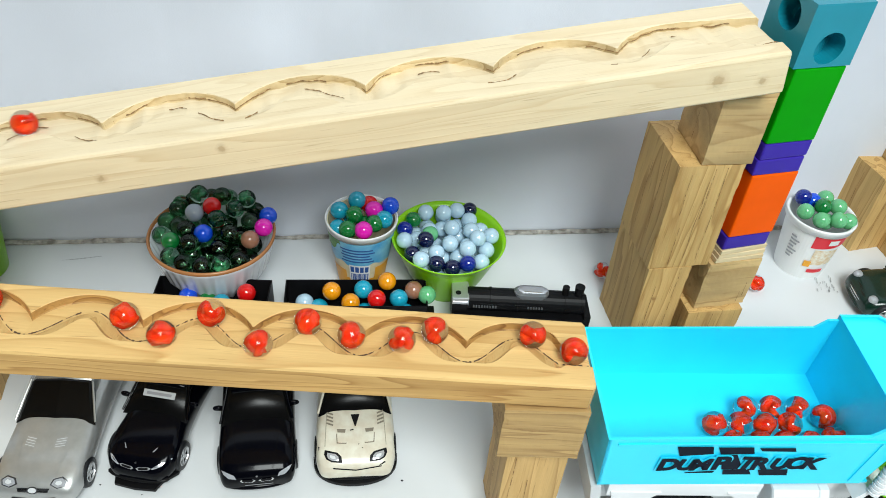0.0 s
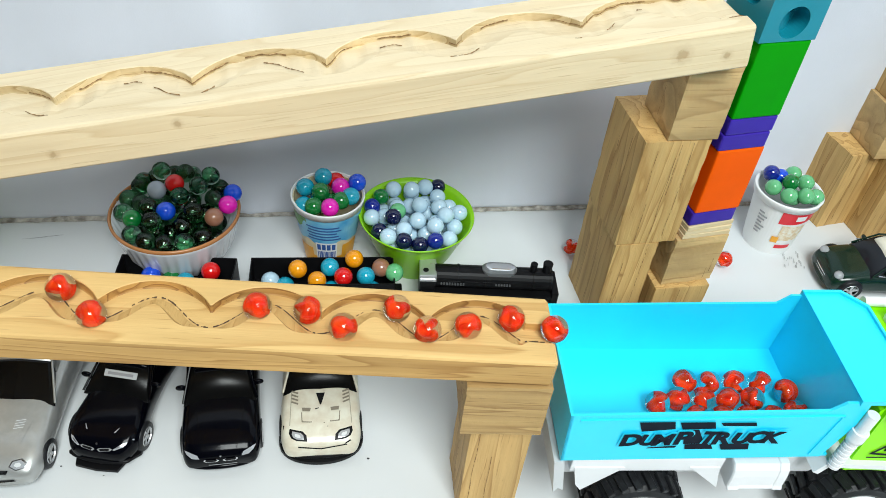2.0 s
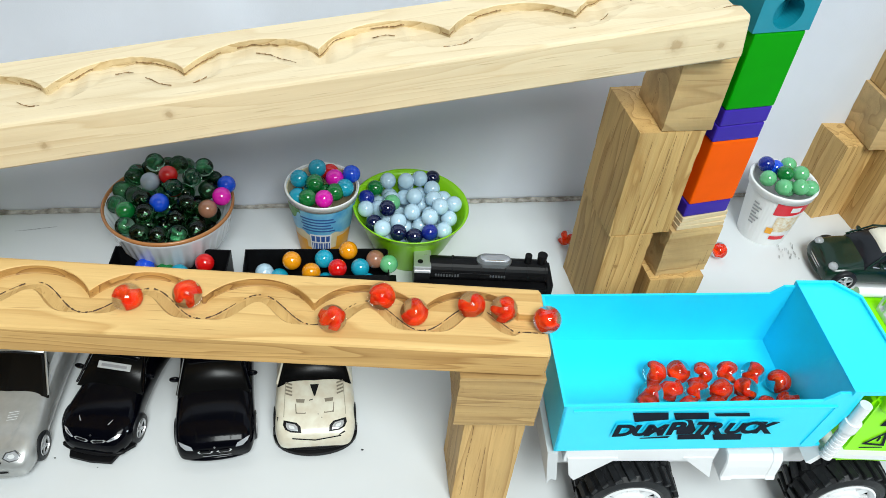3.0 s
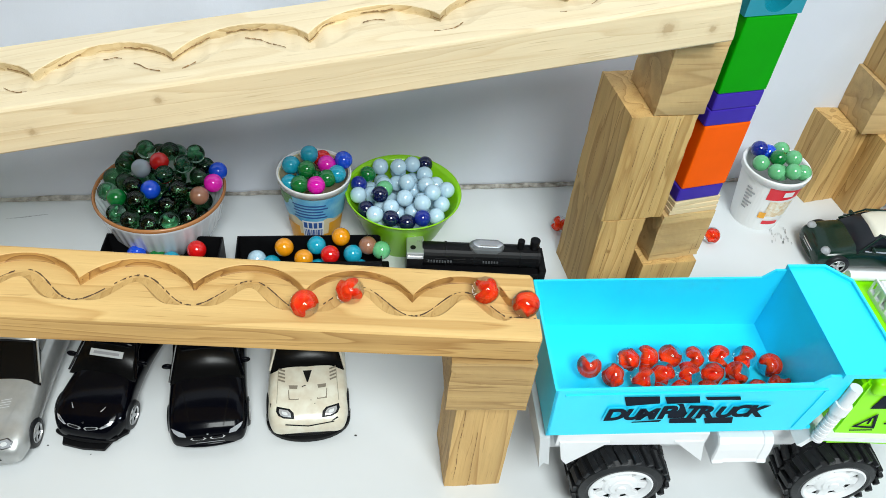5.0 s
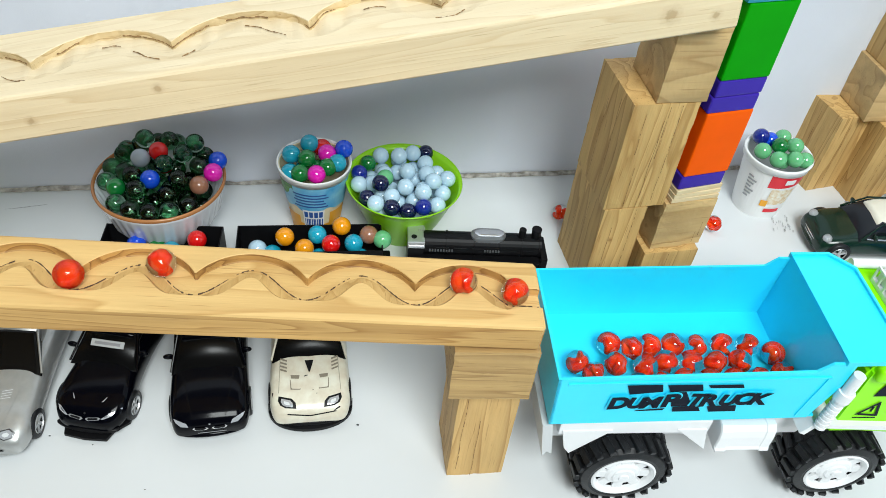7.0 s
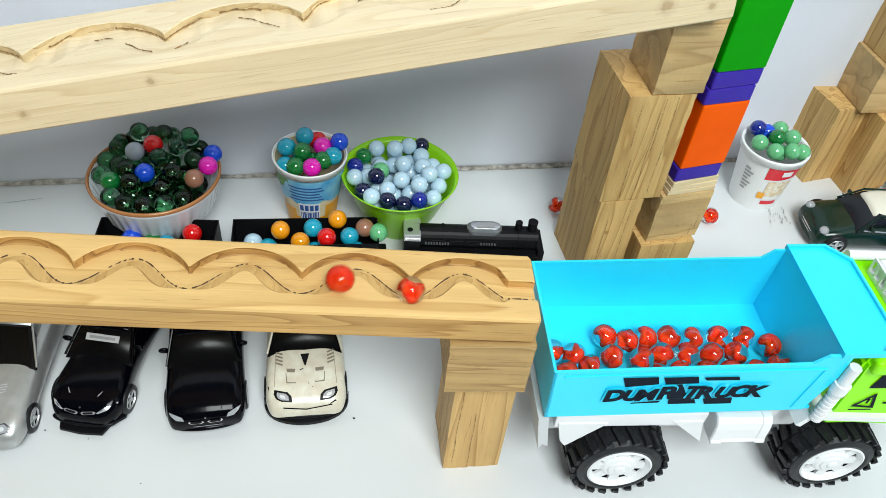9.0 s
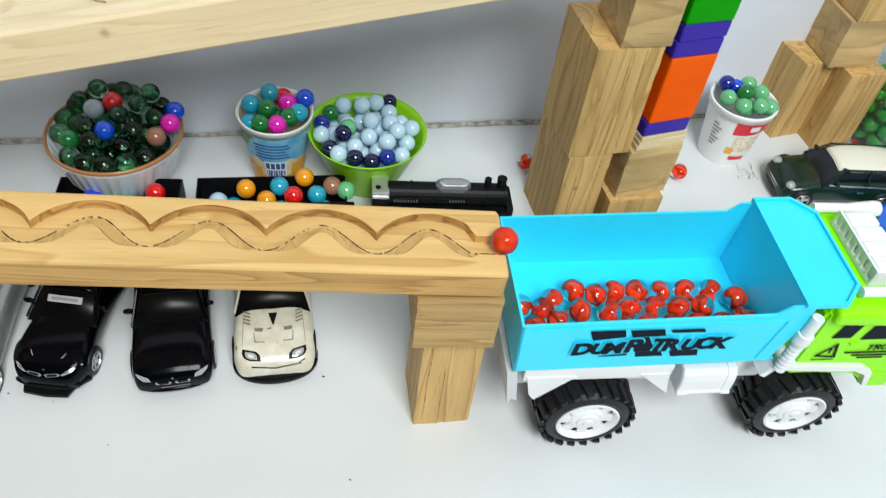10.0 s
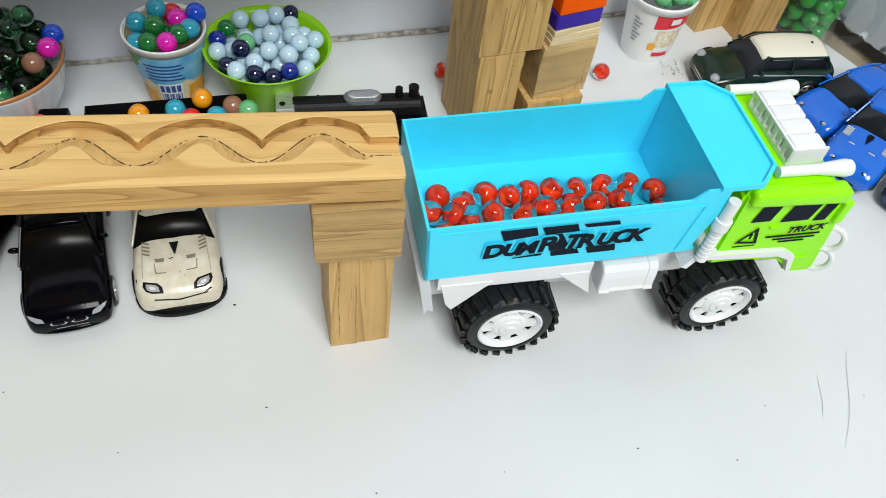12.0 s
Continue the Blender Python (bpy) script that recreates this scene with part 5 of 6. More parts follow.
# ---- train ----
def build_train():
    m = pose(0.0180, 0.4700, 0.0045, 0, 0, 4.5)
    t = empty("toy_locomotive", m, "black plastic toy steam locomotive with a silver dome", "toy train", "train")
    part("underframe", box(0.0, 0.108, -0.012, 0.012, 0.006, 0.018, 0.001), BLACK_PLASTIC, t)
    bm = rod((0.012, 0, 0.0268), (0.106, 0, 0.0268), 0.0092, 24)
    for x in (0.030, 0.052, 0.072, 0.090, 0.104):
        rod((x, 0, 0.0268), (x + 0.0015, 0, 0.0268), 0.0098, 24, bm)
    part("boiler", bm, BLACK_PLASTIC, t)
    part("footplate", box(0.002, 0.110, -0.0135, 0.0135, 0.0175, 0.0195, 0.0005), BLACK_PLASTIC, t)
    part("cab", box(0.0, 0.0125, -0.0100, 0.0100, 0.018, 0.0300, 0.0008), BLACK_PLASTIC, t)
    cab = part("cab_roof", box(-0.0006, 0.0130, -0.0104, 0.0104, 0.0296, 0.0352, 0.0012), SILVER, t, "silver grey cab roof with a dark round hole")
    # black disc painted in for the dark inside of a round hole
    part("roof_hole", rod((0.0045, -0.0035, 0.0345), (0.0045, -0.0035, 0.0356), 0.0022, 16), BLACK_PLASTIC, cab, "black disc standing for a dark round hole")
    for k in range(3):
        part("rivet", blob(0.0082 + 0.0016 * k, 0.004, 0.0353, 0.0006, 0.0006, 0.0005, sub=1), CHROME, cab)
    part("roof_step", box(-0.0002, 0.0128, -0.0112, -0.0100, 0.0300, 0.0322, 0.0004), CHROME, cab)
    def oval(x0, x1, hw, z0, z1, ease):
        pts = [(x1 - hw + hw * math.cos(a), hw * math.sin(a)) for a in [-math.pi / 2 + math.pi * k / 10 for k in range(11)]]
        pts += [(x0 + hw - hw * math.cos(a), -hw * math.sin(a)) for a in [-math.pi / 2 + math.pi * k / 10 for k in range(11)]]
        mx = (x0 + x1) / 2
        return loft([[(mx + (x - mx) * f, y * f, z) for x, y in pts] for z, f in ((z0, 1.0), (z0 + (z1 - z0) * 0.75, 1.0), (z1, ease))])
    dome = part("dome", oval(0.049, 0.077, 0.0062, 0.0325, 0.0385, 0.86), material("dome_grey", (0.20, 0.21, 0.22), 0.35, 0.5), t, "grey oval dome with a silver lid")
    part("dome_lid", oval(0.0520, 0.0755, 0.0034, 0.0383, 0.0394, 0.8), CHROME, dome, "bright silver lid")
    bm = bmesh.new()
    for k in range(9):
        box(0.0165 + 0.0022 * k, 0.0177 + 0.0022 * k, -0.0104, -0.0085, 0.0262, 0.0280, bm=bm)
    part("grab_rail", bm, RAIL_GREY, t, "row of small grey rail brackets")
    bm = bmesh.new()
    for k in range(6):
        box(0.060 + 0.0022 * k, 0.0612 + 0.0022 * k, -0.0104, -0.0085, 0.0270, 0.0284, bm=bm)
    part("grab_rail", bm, RAIL_GREY, t, "row of small grey rail brackets")
    part("cylinder", rod((0.030, -0.0120, 0.0150), (0.052, -0.0120, 0.0150), 0.0032, 12), SILVER, t, "silver side cylinder")
    bm = rod((0.090, 0, 0.036), (0.090, 0, 0.0435), 0.0028, 14)
    part("whistle", bm, BLACK_PLASTIC, t)
    bm = rod((0.101, 0, 0.036), (0.101, 0, 0.0445), 0.0034, 14, None, 0.004)
    part("chimney", bm, BLACK_PLASTIC, t)
    part("buffer_beam", box(0.106, 0.1115, -0.0135, 0.0135, 0.006, 0.024, 0.001), BLACK_PLASTIC, t)
    for x in (0.014, 0.036, 0.058, 0.080, 0.098):
        for s in (-1, 1):
            part("wheel", rod((x, s * 0.0095, 0.0058), (x, s * 0.0125, 0.0058), 0.0103, 20), BLACK_PLASTIC, t)
    for x in (0.022, 0.036, 0.05):
        part("hand_rail", rod((x, -0.0098, 0.0300), (x + 0.010, -0.0098, 0.0300), 0.0004, 6), BLACK_PLASTIC, t)
    for x, y, L, rz, first in ((-0.1130, 0.4520, 0.112, 8.5, True), (-0.2120, 0.4420, 0.088, 5.0, False)):
        w = empty("toy_wagon", pose(x, y, 0, 0, 0, rz), "open black toy wagon carrying coloured marbles", "toy wagon", "train")
        part("wagon_floor", box(0, L, -0.015, 0.015, 0.009, 0.011), BLACK_PLASTIC, w)
        for y0 in (-0.0155, 0.0145):
            part("wagon_side", box(0, L, y0, y0 + 0.001, 0.008, 0.0345, 0.0003), BLACK_PLASTIC, w)
        for x0 in (0.0, L - 0.001):
            part("wagon_end", box(x0, x0 + 0.001, -0.0155, 0.0155, 0.008, 0.0345, 0.0003), BLACK_PLASTIC, w)
        part("coupling", box(L, L + 0.007, -0.004, 0.004, 0.010, 0.016, 0.001), BLACK_PLASTIC, w)
        part("print_bar", box(L - 0.024, L - 0.010, -0.0162, -0.0156, 0.024, 0.0265), LABEL_GREY, w)
        for xx in (0.018, L - 0.018):
            for s in (-1, 1):
                part("wheel", rod((xx, s * 0.010, 0.007), (xx, s * 0.0125, 0.007), 0.007, 16), BLACK_PLASTIC, w)


# ---- marbles ----
R = 0.0074
MESHES = {}


def sphere_mesh(name, mat, r=R, sub=4):
    bm = bmesh.new()
    bmesh.ops.create_icosphere(bm, subdivisions=sub, radius=r)
    me = bpy.data.meshes.new(name)
    bm.to_mesh(me)
    bm.free()
    me.polygons.foreach_set("use_smooth", [True] * len(me.polygons))
    me.materials.append(mat)
    return me


def swirl_mesh(name, mat, lobes, size, twist, seed, inner=0.18):
    """Twisted vanes inside a clear marble."""
    bm = bmesh.new()
    n, k = 22, 12 * lobes
    rings = []
    for i in range(n + 1):
        f = -1 + 2 * i / n
        z = f * size
        rr = math.sqrt(max(size * size - z * z, 1e-9))
        ring = []
        for j in range(k):
            a = 2 * math.pi * j / k
            s = inner + (1 - inner) * abs(math.cos(lobes * a / 2)) ** 1.6
            s *= 0.9 + 0.25 * noise.noise(Vector((f * 2, a, seed)))
            b = a + twist * f
            ring.append(bm.verts.new((rr * s * math.cos(b), rr * s * math.sin(b), z)))
        rings.append(ring)
    for a, b in zip(rings, rings[1:]):
        for j in range(k):
            bm.faces.new((a[j], a[(j + 1) % k], b[(j + 1) % k], b[j]))
    me = bpy.data.meshes.new(name)
    bm.to_mesh(me)
    bm.free()
    me.polygons.foreach_set("use_smooth", [True] * len(me.polygons))
    me.materials.append(mat)
    return me


def red_marble(m, rnd, label="clear glass marble with a red swirl", group="red marbles"):
    if "red" not in MESHES:
        MESHES["red"] = sphere_mesh("marble", SHELL_CLEAR)
        MESHES["cores"] = [swirl_mesh("swirl", RED_CORE, 3, R * 0.72, 1.2, 1.0, 0.18), swirl_mesh("swirl", RED_CORE, 4, R * 0.70, 0.8, 2.0, 0.28), swirl_mesh("swirl", RED_CORE, 2, R * 0.76, 1.5, 3.0, 0.16), swirl_mesh("swirl", RED_CORE, 4, R * 0.88, 0.6, 7.0, 0.74)]
    ob = new("marble", MESHES["red"])
    ob.matrix_basis = m
    core = new("swirl", rnd.choices(MESHES["cores"], (3, 3, 3, 1))[0])
    core.parent = ob
    core.matrix_basis = pose(0, 0, 0, rnd.uniform(0, 360), rnd.uniform(0, 360), rnd.uniform(0, 360))
    return tagged(ob, label, "marble", group)


def plain_marble(x, y, z, mat, label, group, size=R):
    key = (mat.name, size)
    if key not in MESHES:
        MESHES[key] = sphere_mesh("marble", mat, size, sub=3)
    ob = new("marble", MESHES[key])
    ob.matrix_basis = pose(x, y, z, 20 * x, 0, 700 * y)
    return tagged(ob, label, "marble", group)


def glass_marble(x, y, z, rnd, group, dark=True):
    if "glass" not in MESHES:
        MESHES["glass"] = sphere_mesh("marble", SHELL_GREEN, sub=3)
        MESHES["bright"] = sphere_mesh("marble", SHELL_LIT, sub=3)
        MESHES["gcores"] = [swirl_mesh("swirl", DEEP_CORE, 2, R * 0.5, 1.2, 4.0, 0.1), swirl_mesh("swirl", GREEN_CORE, 2, R * 0.62, 1.8, 5.0, 0.06), swirl_mesh("swirl", DEEP_CORE, 3, R * 0.7, 1.0, 6.0, 0.15)]
    light = rnd.random() < 0.28
    ob = new("marble", MESHES["bright" if light else "glass"])
    ob.matrix_basis = pose(x, y, z)
    if not light and rnd.random() < 0.7:
        return tagged(ob, "bottle-green glass marble in a heap", "marble", group)
    core = new("swirl", rnd.choices(MESHES["gcores"], (1, 8, 1) if light else (5, 1, 4))[0])
    core.parent = ob
    core.matrix_basis = pose(0, 0, 0, rnd.uniform(0, 360), rnd.uniform(0, 360), 0)
    return tagged(ob, "green glass marble in a heap, tinted paler as if light gathered in it" if light else "bottle-green glass marble in a heap", "marble", group)


CAMERA_SIDE = np.array((0.25, -0.74, 0.62))                     # direction towards the camera; coloured marbles stay unhidden from there


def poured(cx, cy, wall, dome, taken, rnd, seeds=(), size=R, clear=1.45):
    """Places of spheres poured into a round vessel: each comes to rest at the lowest of many tried spots.
    wall(r) is the height of a sphere's centre resting on the vessel at radius r, dome(r) the highest that one may lie."""
    places = []
    fixed = np.array(taken) if taken else np.zeros((0, 3))
    done = np.array(seeds) if seeds else np.zeros((0, 3))
    reach = max(r for r in [k * 0.0005 for k in range(120)] if wall(r) < dome(r))
    misses = 0
    while misses < 10 and len(places) < 160:
        best = None
        for _ in range(220):
            r, a = reach * math.sqrt(rnd.random()), rnd.uniform(0, 2 * math.pi)
            x, y = cx + r * math.cos(a), cy + r * math.sin(a)
            z = wall(r)
            if len(done):
                gap = (2 * size) ** 2 - (done[:, 0] - x) ** 2 - (done[:, 1] - y) ** 2
                up = done[:, 2] + np.sqrt(np.maximum(gap, 0))
                z = max(z, float(np.max(np.where(gap > 0, up, -1))))
            if z > dome(r):
                continue
            # fitted to the camera's view: skip spots that would hide a coloured marble
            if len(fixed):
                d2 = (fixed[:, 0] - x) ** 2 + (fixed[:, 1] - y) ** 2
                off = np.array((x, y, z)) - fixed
                along = off @ CAMERA_SIDE
                beside = np.linalg.norm(off - along[:, None] * CAMERA_SIDE, axis=1)
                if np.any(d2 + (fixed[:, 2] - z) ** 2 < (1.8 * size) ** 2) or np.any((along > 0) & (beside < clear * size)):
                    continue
            if best is None or z < best[2]:
                best = (x, y, z)
        if best is None:
            misses += 1
            continue
        places.append(best)
        done = np.vstack([done, best])
    return places


def heap(cx, cy, z_rim, radius, layers, rnd, jitter=0.0015):
    """Places of spheres heaped in a round vessel, from the top layer down."""
    out = []
    for dz, rad in layers:
        rings = max(1, int(rad / (2 * R) + 0.5))
        for k in range(rings + 1):
            rr = rad * k / rings if rings else 0
            n = max(1, int(2 * math.pi * rr / (2.02 * R)))
            ph = rnd.uniform(0, 6.28)
            for j in range(n):
                a = ph + 2 * math.pi * j / n
                out.append((cx + rr * math.cos(a) + rnd.uniform(-jitter, jitter), cy + rr * math.sin(a) + rnd.uniform(-jitter, jitter), z_rim + dz + rnd.uniform(-jitter, jitter)))
    return out


# ---- bowls and cups ----
def build_vessels():
    rnd = random.Random(21)
    # ribbed ceramic bowl
    b = empty("ceramic_bowl", pose(-0.1790, 0.4905, 0), "white ribbed ceramic bowl heaped with green glass marbles", "bowl")
    prof = [(0.0250, 0.0), (0.0265, 0.004), (0.034, 0.012), (0.0435, 0.030), (0.0490, 0.0510), (0.0500, 0.0550), (0.0480, 0.0552), (0.0410, 0.030), (0.031, 0.014), (0.0001, 0.008)]
    bm = lathe(prof, 240)
    for v in bm.verts:
        if 0.006 < v.co.z < 0.046 and math.hypot(v.co.x, v.co.y) > 0.028:
            a = math.atan2(v.co.y, v.co.x)
            f = 1 + 0.016 * math.cos(40 * a)
            v.co.x, v.co.y = v.co.x * f, v.co.y * f
    part("bowl_wall", bm, CERAMIC, b, smooth=True)
    part("bowl_rim", lathe([(0.0478, 0.0545), (0.0484, 0.0565), (0.0496, 0.0570), (0.0504, 0.0556), (0.0502, 0.0540)], 72), RIM_BROWN, b, "brown glazed rim", smooth=True)
    special = [((-0.181, 0.479, 0.063), MARBLE_BLUE, "glossy blue marble"), ((-0.205, 0.471, 0.059), MARBLE_GREEN, "glossy green marble"), ((-0.138, 0.497, 0.060), MARBLE_MAGENTA, "glossy magenta marble"),
               ((-0.146, 0.484, 0.057), MARBLE_COPPER, "matt copper marble"), ((-0.138, 0.512, 0.060), MARBLE_BLUE, "glossy blue marble"), ((-0.181, 0.505, 0.070), MARBLE_RED, "glossy red marble"), ((-0.193, 0.497, 0.068), MARBLE_GREY, "grey glass marble")]
    for p, mat, lab in special:
        plain_marble(p[0], p[1] - 0.001, p[2] + 0.002, mat, lab + " on a heap of glass marbles", "marbles in the ceramic bowl")
    taken = [(x, y - 0.001, z + 0.002) for (x, y, z), _, _ in special]
    ring = [(-0.179 + 0.0394 * math.cos(a), 0.4905 + 0.0394 * math.sin(a), 0.0548 + 0.001 * math.sin(3 * a) + 0.0075 * max(0.0, math.sin(a))) for a in [2 * math.pi * k / 17 for k in range(17)]]
    ring = [p for p in ring if all((Vector(p) - Vector(q)).length > 1.75 * R for q in taken)]
    for p in ((-0.195, 0.516, 0.0735), (-0.156, 0.516, 0.0735), (-0.176, 0.516, 0.0735), (-0.211, 0.516, 0.0611), (-0.147, 0.516, 0.0680)):
        if all((Vector(p) - Vector(q)).length > 1.7 * R for q in taken):
            glass_marble(*p, rnd, "marbles in the ceramic bowl")
            taken.append(p)
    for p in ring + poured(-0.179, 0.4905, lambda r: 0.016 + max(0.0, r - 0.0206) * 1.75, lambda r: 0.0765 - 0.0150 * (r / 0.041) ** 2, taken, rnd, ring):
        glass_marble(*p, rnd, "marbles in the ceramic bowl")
    # yoghurt cup with a beach label
    c = empty("paper_cup", pose(-0.0620, 0.5160, 0), "printed paper cup with a beach label, full of marbles", "cup")
    part("cup_wall", lathe([(0.0001, 0.001), (0.0182, 0.001), (0.0187, 0.0), (0.0285, 0.0655), (0.0275, 0.0655), (0.0180, 0.004), (0.0001, 0.004)], 56), CUP_SAND, c, smooth=False)
    part("cup_rim", lathe([(0.0276, 0.0610), (0.0291, 0.0610), (0.0293, 0.0650), (0.0300, 0.0664), (0.0295, 0.0676), (0.0284, 0.0668), (0.0276, 0.0610)], 64), CUP_WHITE, c, "white rolled rim", smooth=True)
    def band(z0, z1, mat, a0=0.0, a1=360.0, off=0.0004, wavy=0.0, name="label_band"):
        bm = bmesh.new()
        n = 64
        prev = None
        for k in range(n + 1):
            a = math.radians(a0 + (a1 - a0) * k / n)
            r0, r1 = 0.0187 + 0.0098 * z0 / 0.0655 + off, 0.0187 + 0.0098 * z1 / 0.0655 + off
            zz = z0 + wavy * math.sin(a * 5) + wavy * 0.6 * math.sin(a * 11)
            cur = (bm.verts.new((r0 * math.cos(a), r0 * math.sin(a), zz)), bm.verts.new((r1 * math.cos(a), r1 * math.sin(a), z1)))
            if prev:
                bm.faces.new((prev[0], cur[0], cur[1], prev[1]))
            prev = cur
        return part(name, bm, mat, c)
    band(0.0335, 0.0600, CUP_BLUE, off=0.0004, wavy=0.0015)
    band(0.0, 0.0170, CUP_ORANGE, off=0.0005)
    band(0.0, 0.030, CUP_ORANGE, 308, 350, off=0.0006, wavy=0.002)
    band(0.0, 0.026, CUP_ORANGE, 205, 246, off=0.0006, wavy=0.002)
    band(0.0145, 0.0345, CUP_WHITE, 254, 296, off=0.0007, name="code_panel")
    for k in range(11):
        band(0.0155, 0.0245, LABEL_NAVY, 257 + 3.4 * k, 258.4 + 3.4 * k + 0.8 * (k % 3), off=0.0010, name="print_bar")
    band(0.047, 0.0600, CUP_LEAF, 190, 240, off=0.0007, wavy=0.003)
    for k in range(5):
        band(0.0385 + 0.0034 * k, 0.0400 + 0.0034 * k, LABEL_NAVY, 240 + 3 * (k % 2), 302 - 4 * (k % 3), off=0.0009, name="print_bar")
    for k in range(4):
        band(0.0262, 0.0330, LABEL_NAVY, 257 + 9.5 * k, 264 + 9.5 * k, off=0.0010, name="print_bar")
    mix = [((-0.056, 0.503, 0.0665), MARBLE_MAGENTA), ((-0.048, 0.5115, 0.068), MARBLE_GREEN), ((-0.066, 0.517, 0.071), MARBLE_GREEN), ((-0.0505, 0.5260, 0.071), MARBLE_MAGENTA), ((-0.080, 0.522, 0.070), MARBLE_TEAL),
           ((-0.0665, 0.5340, 0.0735), MARBLE_TEAL), ((-0.037, 0.532, 0.0725), MARBLE_BLUE), ((-0.0405, 0.5170, 0.0690), MARBLE_TEAL), ((-0.0695, 0.5030, 0.066), MARBLE_GREEN), ((-0.0790, 0.5080, 0.062), MARBLE_TEAL),
           ((-0.0560, 0.5370, 0.0680), MARBLE_RED), ((-0.058, 0.519, 0.060), MARBLE_GREEN), ((-0.070, 0.528, 0.060), MARBLE_TEAL)]
    names = {"marble_magenta": "magenta", "marble_green": "green", "marble_teal": "teal", "marble_blue": "blue", "marble_red": "red"}
    for p, mat in mix:
        plain_marble(-0.0618 + (p[0] + 0.060) * 0.95, 0.5150 + (p[1] - 0.518) * 0.95, p[2] - 0.0010, mat, "glossy " + names[mat.name] + " marble heaped in a paper cup", "marbles in the paper cup")
    heaped = [Vector((-0.0618 + (p[0] + 0.060) * 0.95, 0.5150 + (p[1] - 0.518) * 0.95, p[2] - 0.0010)) for p, _ in mix]
    for k in range(16):                                           # the layer below, seen between the top ones
        a = 2 * math.pi * k / 16 + 0.2
        q = Vector((-0.0620 + 0.0185 * math.cos(a), 0.5160 + 0.0185 * math.sin(a), 0.0595))
        if all((q - h).length > 1.55 * R for h in heaped):
            heaped.append(q)
            mat = (MARBLE_TEAL, MARBLE_BLUE, MARBLE_GREEN, MARBLE_TEAL)[k % 4]
            plain_marble(*q, mat, "glossy " + names[mat.name] + " marble heaped in a paper cup", "marbles in the paper cup")
    # lime bowl
    g = empty("lime_bowl", pose(0.0105, 0.5180, 0), "lime-green plastic bowl full of pale blue marbles", "bowl")
    part("bowl_wall", lathe([(0.0001, 0.0), (0.0230, 0.0), (0.0240, 0.002), (0.0330, 0.020), (0.0430, 0.045), (0.0465, 0.0530), (0.0478, 0.0540), (0.0470, 0.0548), (0.0445, 0.0500), (0.0400, 0.042), (0.0310, 0.020), (0.0001, 0.006)], 72), GREEN_BOWL, g, smooth=True)
    special = [((0.026, 0.5600, 0.0505), MARBLE_INK), ((-0.0268, 0.5240, 0.0515), MARBLE_NAVY), ((-0.0210, 0.5370, 0.052), MARBLE_GREEN), ((-0.0175, 0.4950, 0.0505), MARBLE_INK), ((0.0030, 0.4862, 0.0505), MARBLE_INK), ((0.0280, 0.4890, 0.0515), MARBLE_NAVY),
               ((-0.0080, 0.5080, 0.0560), MARBLE_INK), ((-0.0050, 0.5180, 0.0540), MARBLE_MINT), ((0.0160, 0.4855, 0.0485), MARBLE_INK)]
    taken = []
    for p, mat in special:
        plain_marble(*p, mat, "dark glass marble among pale blue ones" if mat in (MARBLE_INK, MARBLE_NAVY) else "green marble among pale blue ones", "marbles in the lime bowl", 0.0069)
        taken.append(p)
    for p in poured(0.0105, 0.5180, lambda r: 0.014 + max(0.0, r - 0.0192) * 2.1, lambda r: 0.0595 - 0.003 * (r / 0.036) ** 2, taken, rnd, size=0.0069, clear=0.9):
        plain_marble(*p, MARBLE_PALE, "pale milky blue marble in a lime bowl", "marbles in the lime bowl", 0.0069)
    # white noodle cup
    c = empty("noodle_cup", pose(0.3400, 0.5950, 0, 0, 0, -6) @ Matrix.Diagonal((0.95, 0.95, 0.9, 1)), "white plastic food cup with a red label", "cup")
    part("cup_wall", lathe([(0.0001, 0.001), (0.0225, 0.001), (0.0230, 0.0), (0.0300, 0.0655), (0.0290, 0.0655), (0.0222, 0.004), (0.0001, 0.004)], 56), CUP_WHITE, c, smooth=False)
    part("cup_rim", lathe([(0.0285, 0.0600), (0.0312, 0.0600), (0.0316, 0.0650), (0.0324, 0.0668), (0.0312, 0.0680), (0.0292, 0.0668), (0.0285, 0.0600)], 64), CUP_WHITE, c, smooth=True)
    def patch(z0, z1, a0, a1, mat, off, name, taper=0.0):
        bm = bmesh.new()
        n = 16
        prev = None
        for k in range(n + 1):
            f = k / n
            a = math.radians(a0 + (a1 - a0) * f)
            za = z0 + taper * f
            r0, r1 = 0.0230 + 0.007 * za / 0.0655 + off, 0.0230 + 0.007 * z1 / 0.0655 + off
            cur = (bm.verts.new((r0 * math.cos(a), r0 * math.sin(a), za)), bm.verts.new((r1 * math.cos(a), r1 * math.sin(a), z1)))
            if prev:
                bm.faces.new((prev[0], cur[0], cur[1], prev[1]))
            prev = cur
        part(name, bm, mat, c)
    patch(0.043, 0.0590, 256, 326, LABEL_RED, 0.0004, "label", 0.004)
    patch(0.0495, 0.0560, 284, 304, CUP_WHITE, 0.0008, "label_badge")
    patch(0.021, 0.0420, 266, 316, LABEL_FOOD, 0.0004, "label_picture")
    patch(0.018, 0.0260, 256, 270, CUP_ORANGE, 0.0008, "label_spot")
    patch(0.010, 0.0150, 270, 306, LABEL_RED, 0.0006, "print_bar")
    for k in range(7):
        patch(0.022 + 0.0042 * k, 0.0240 + 0.0042 * k, 214, 226 + 4 * (k % 3), LABEL_GREY, 0.0005, "print_bar")
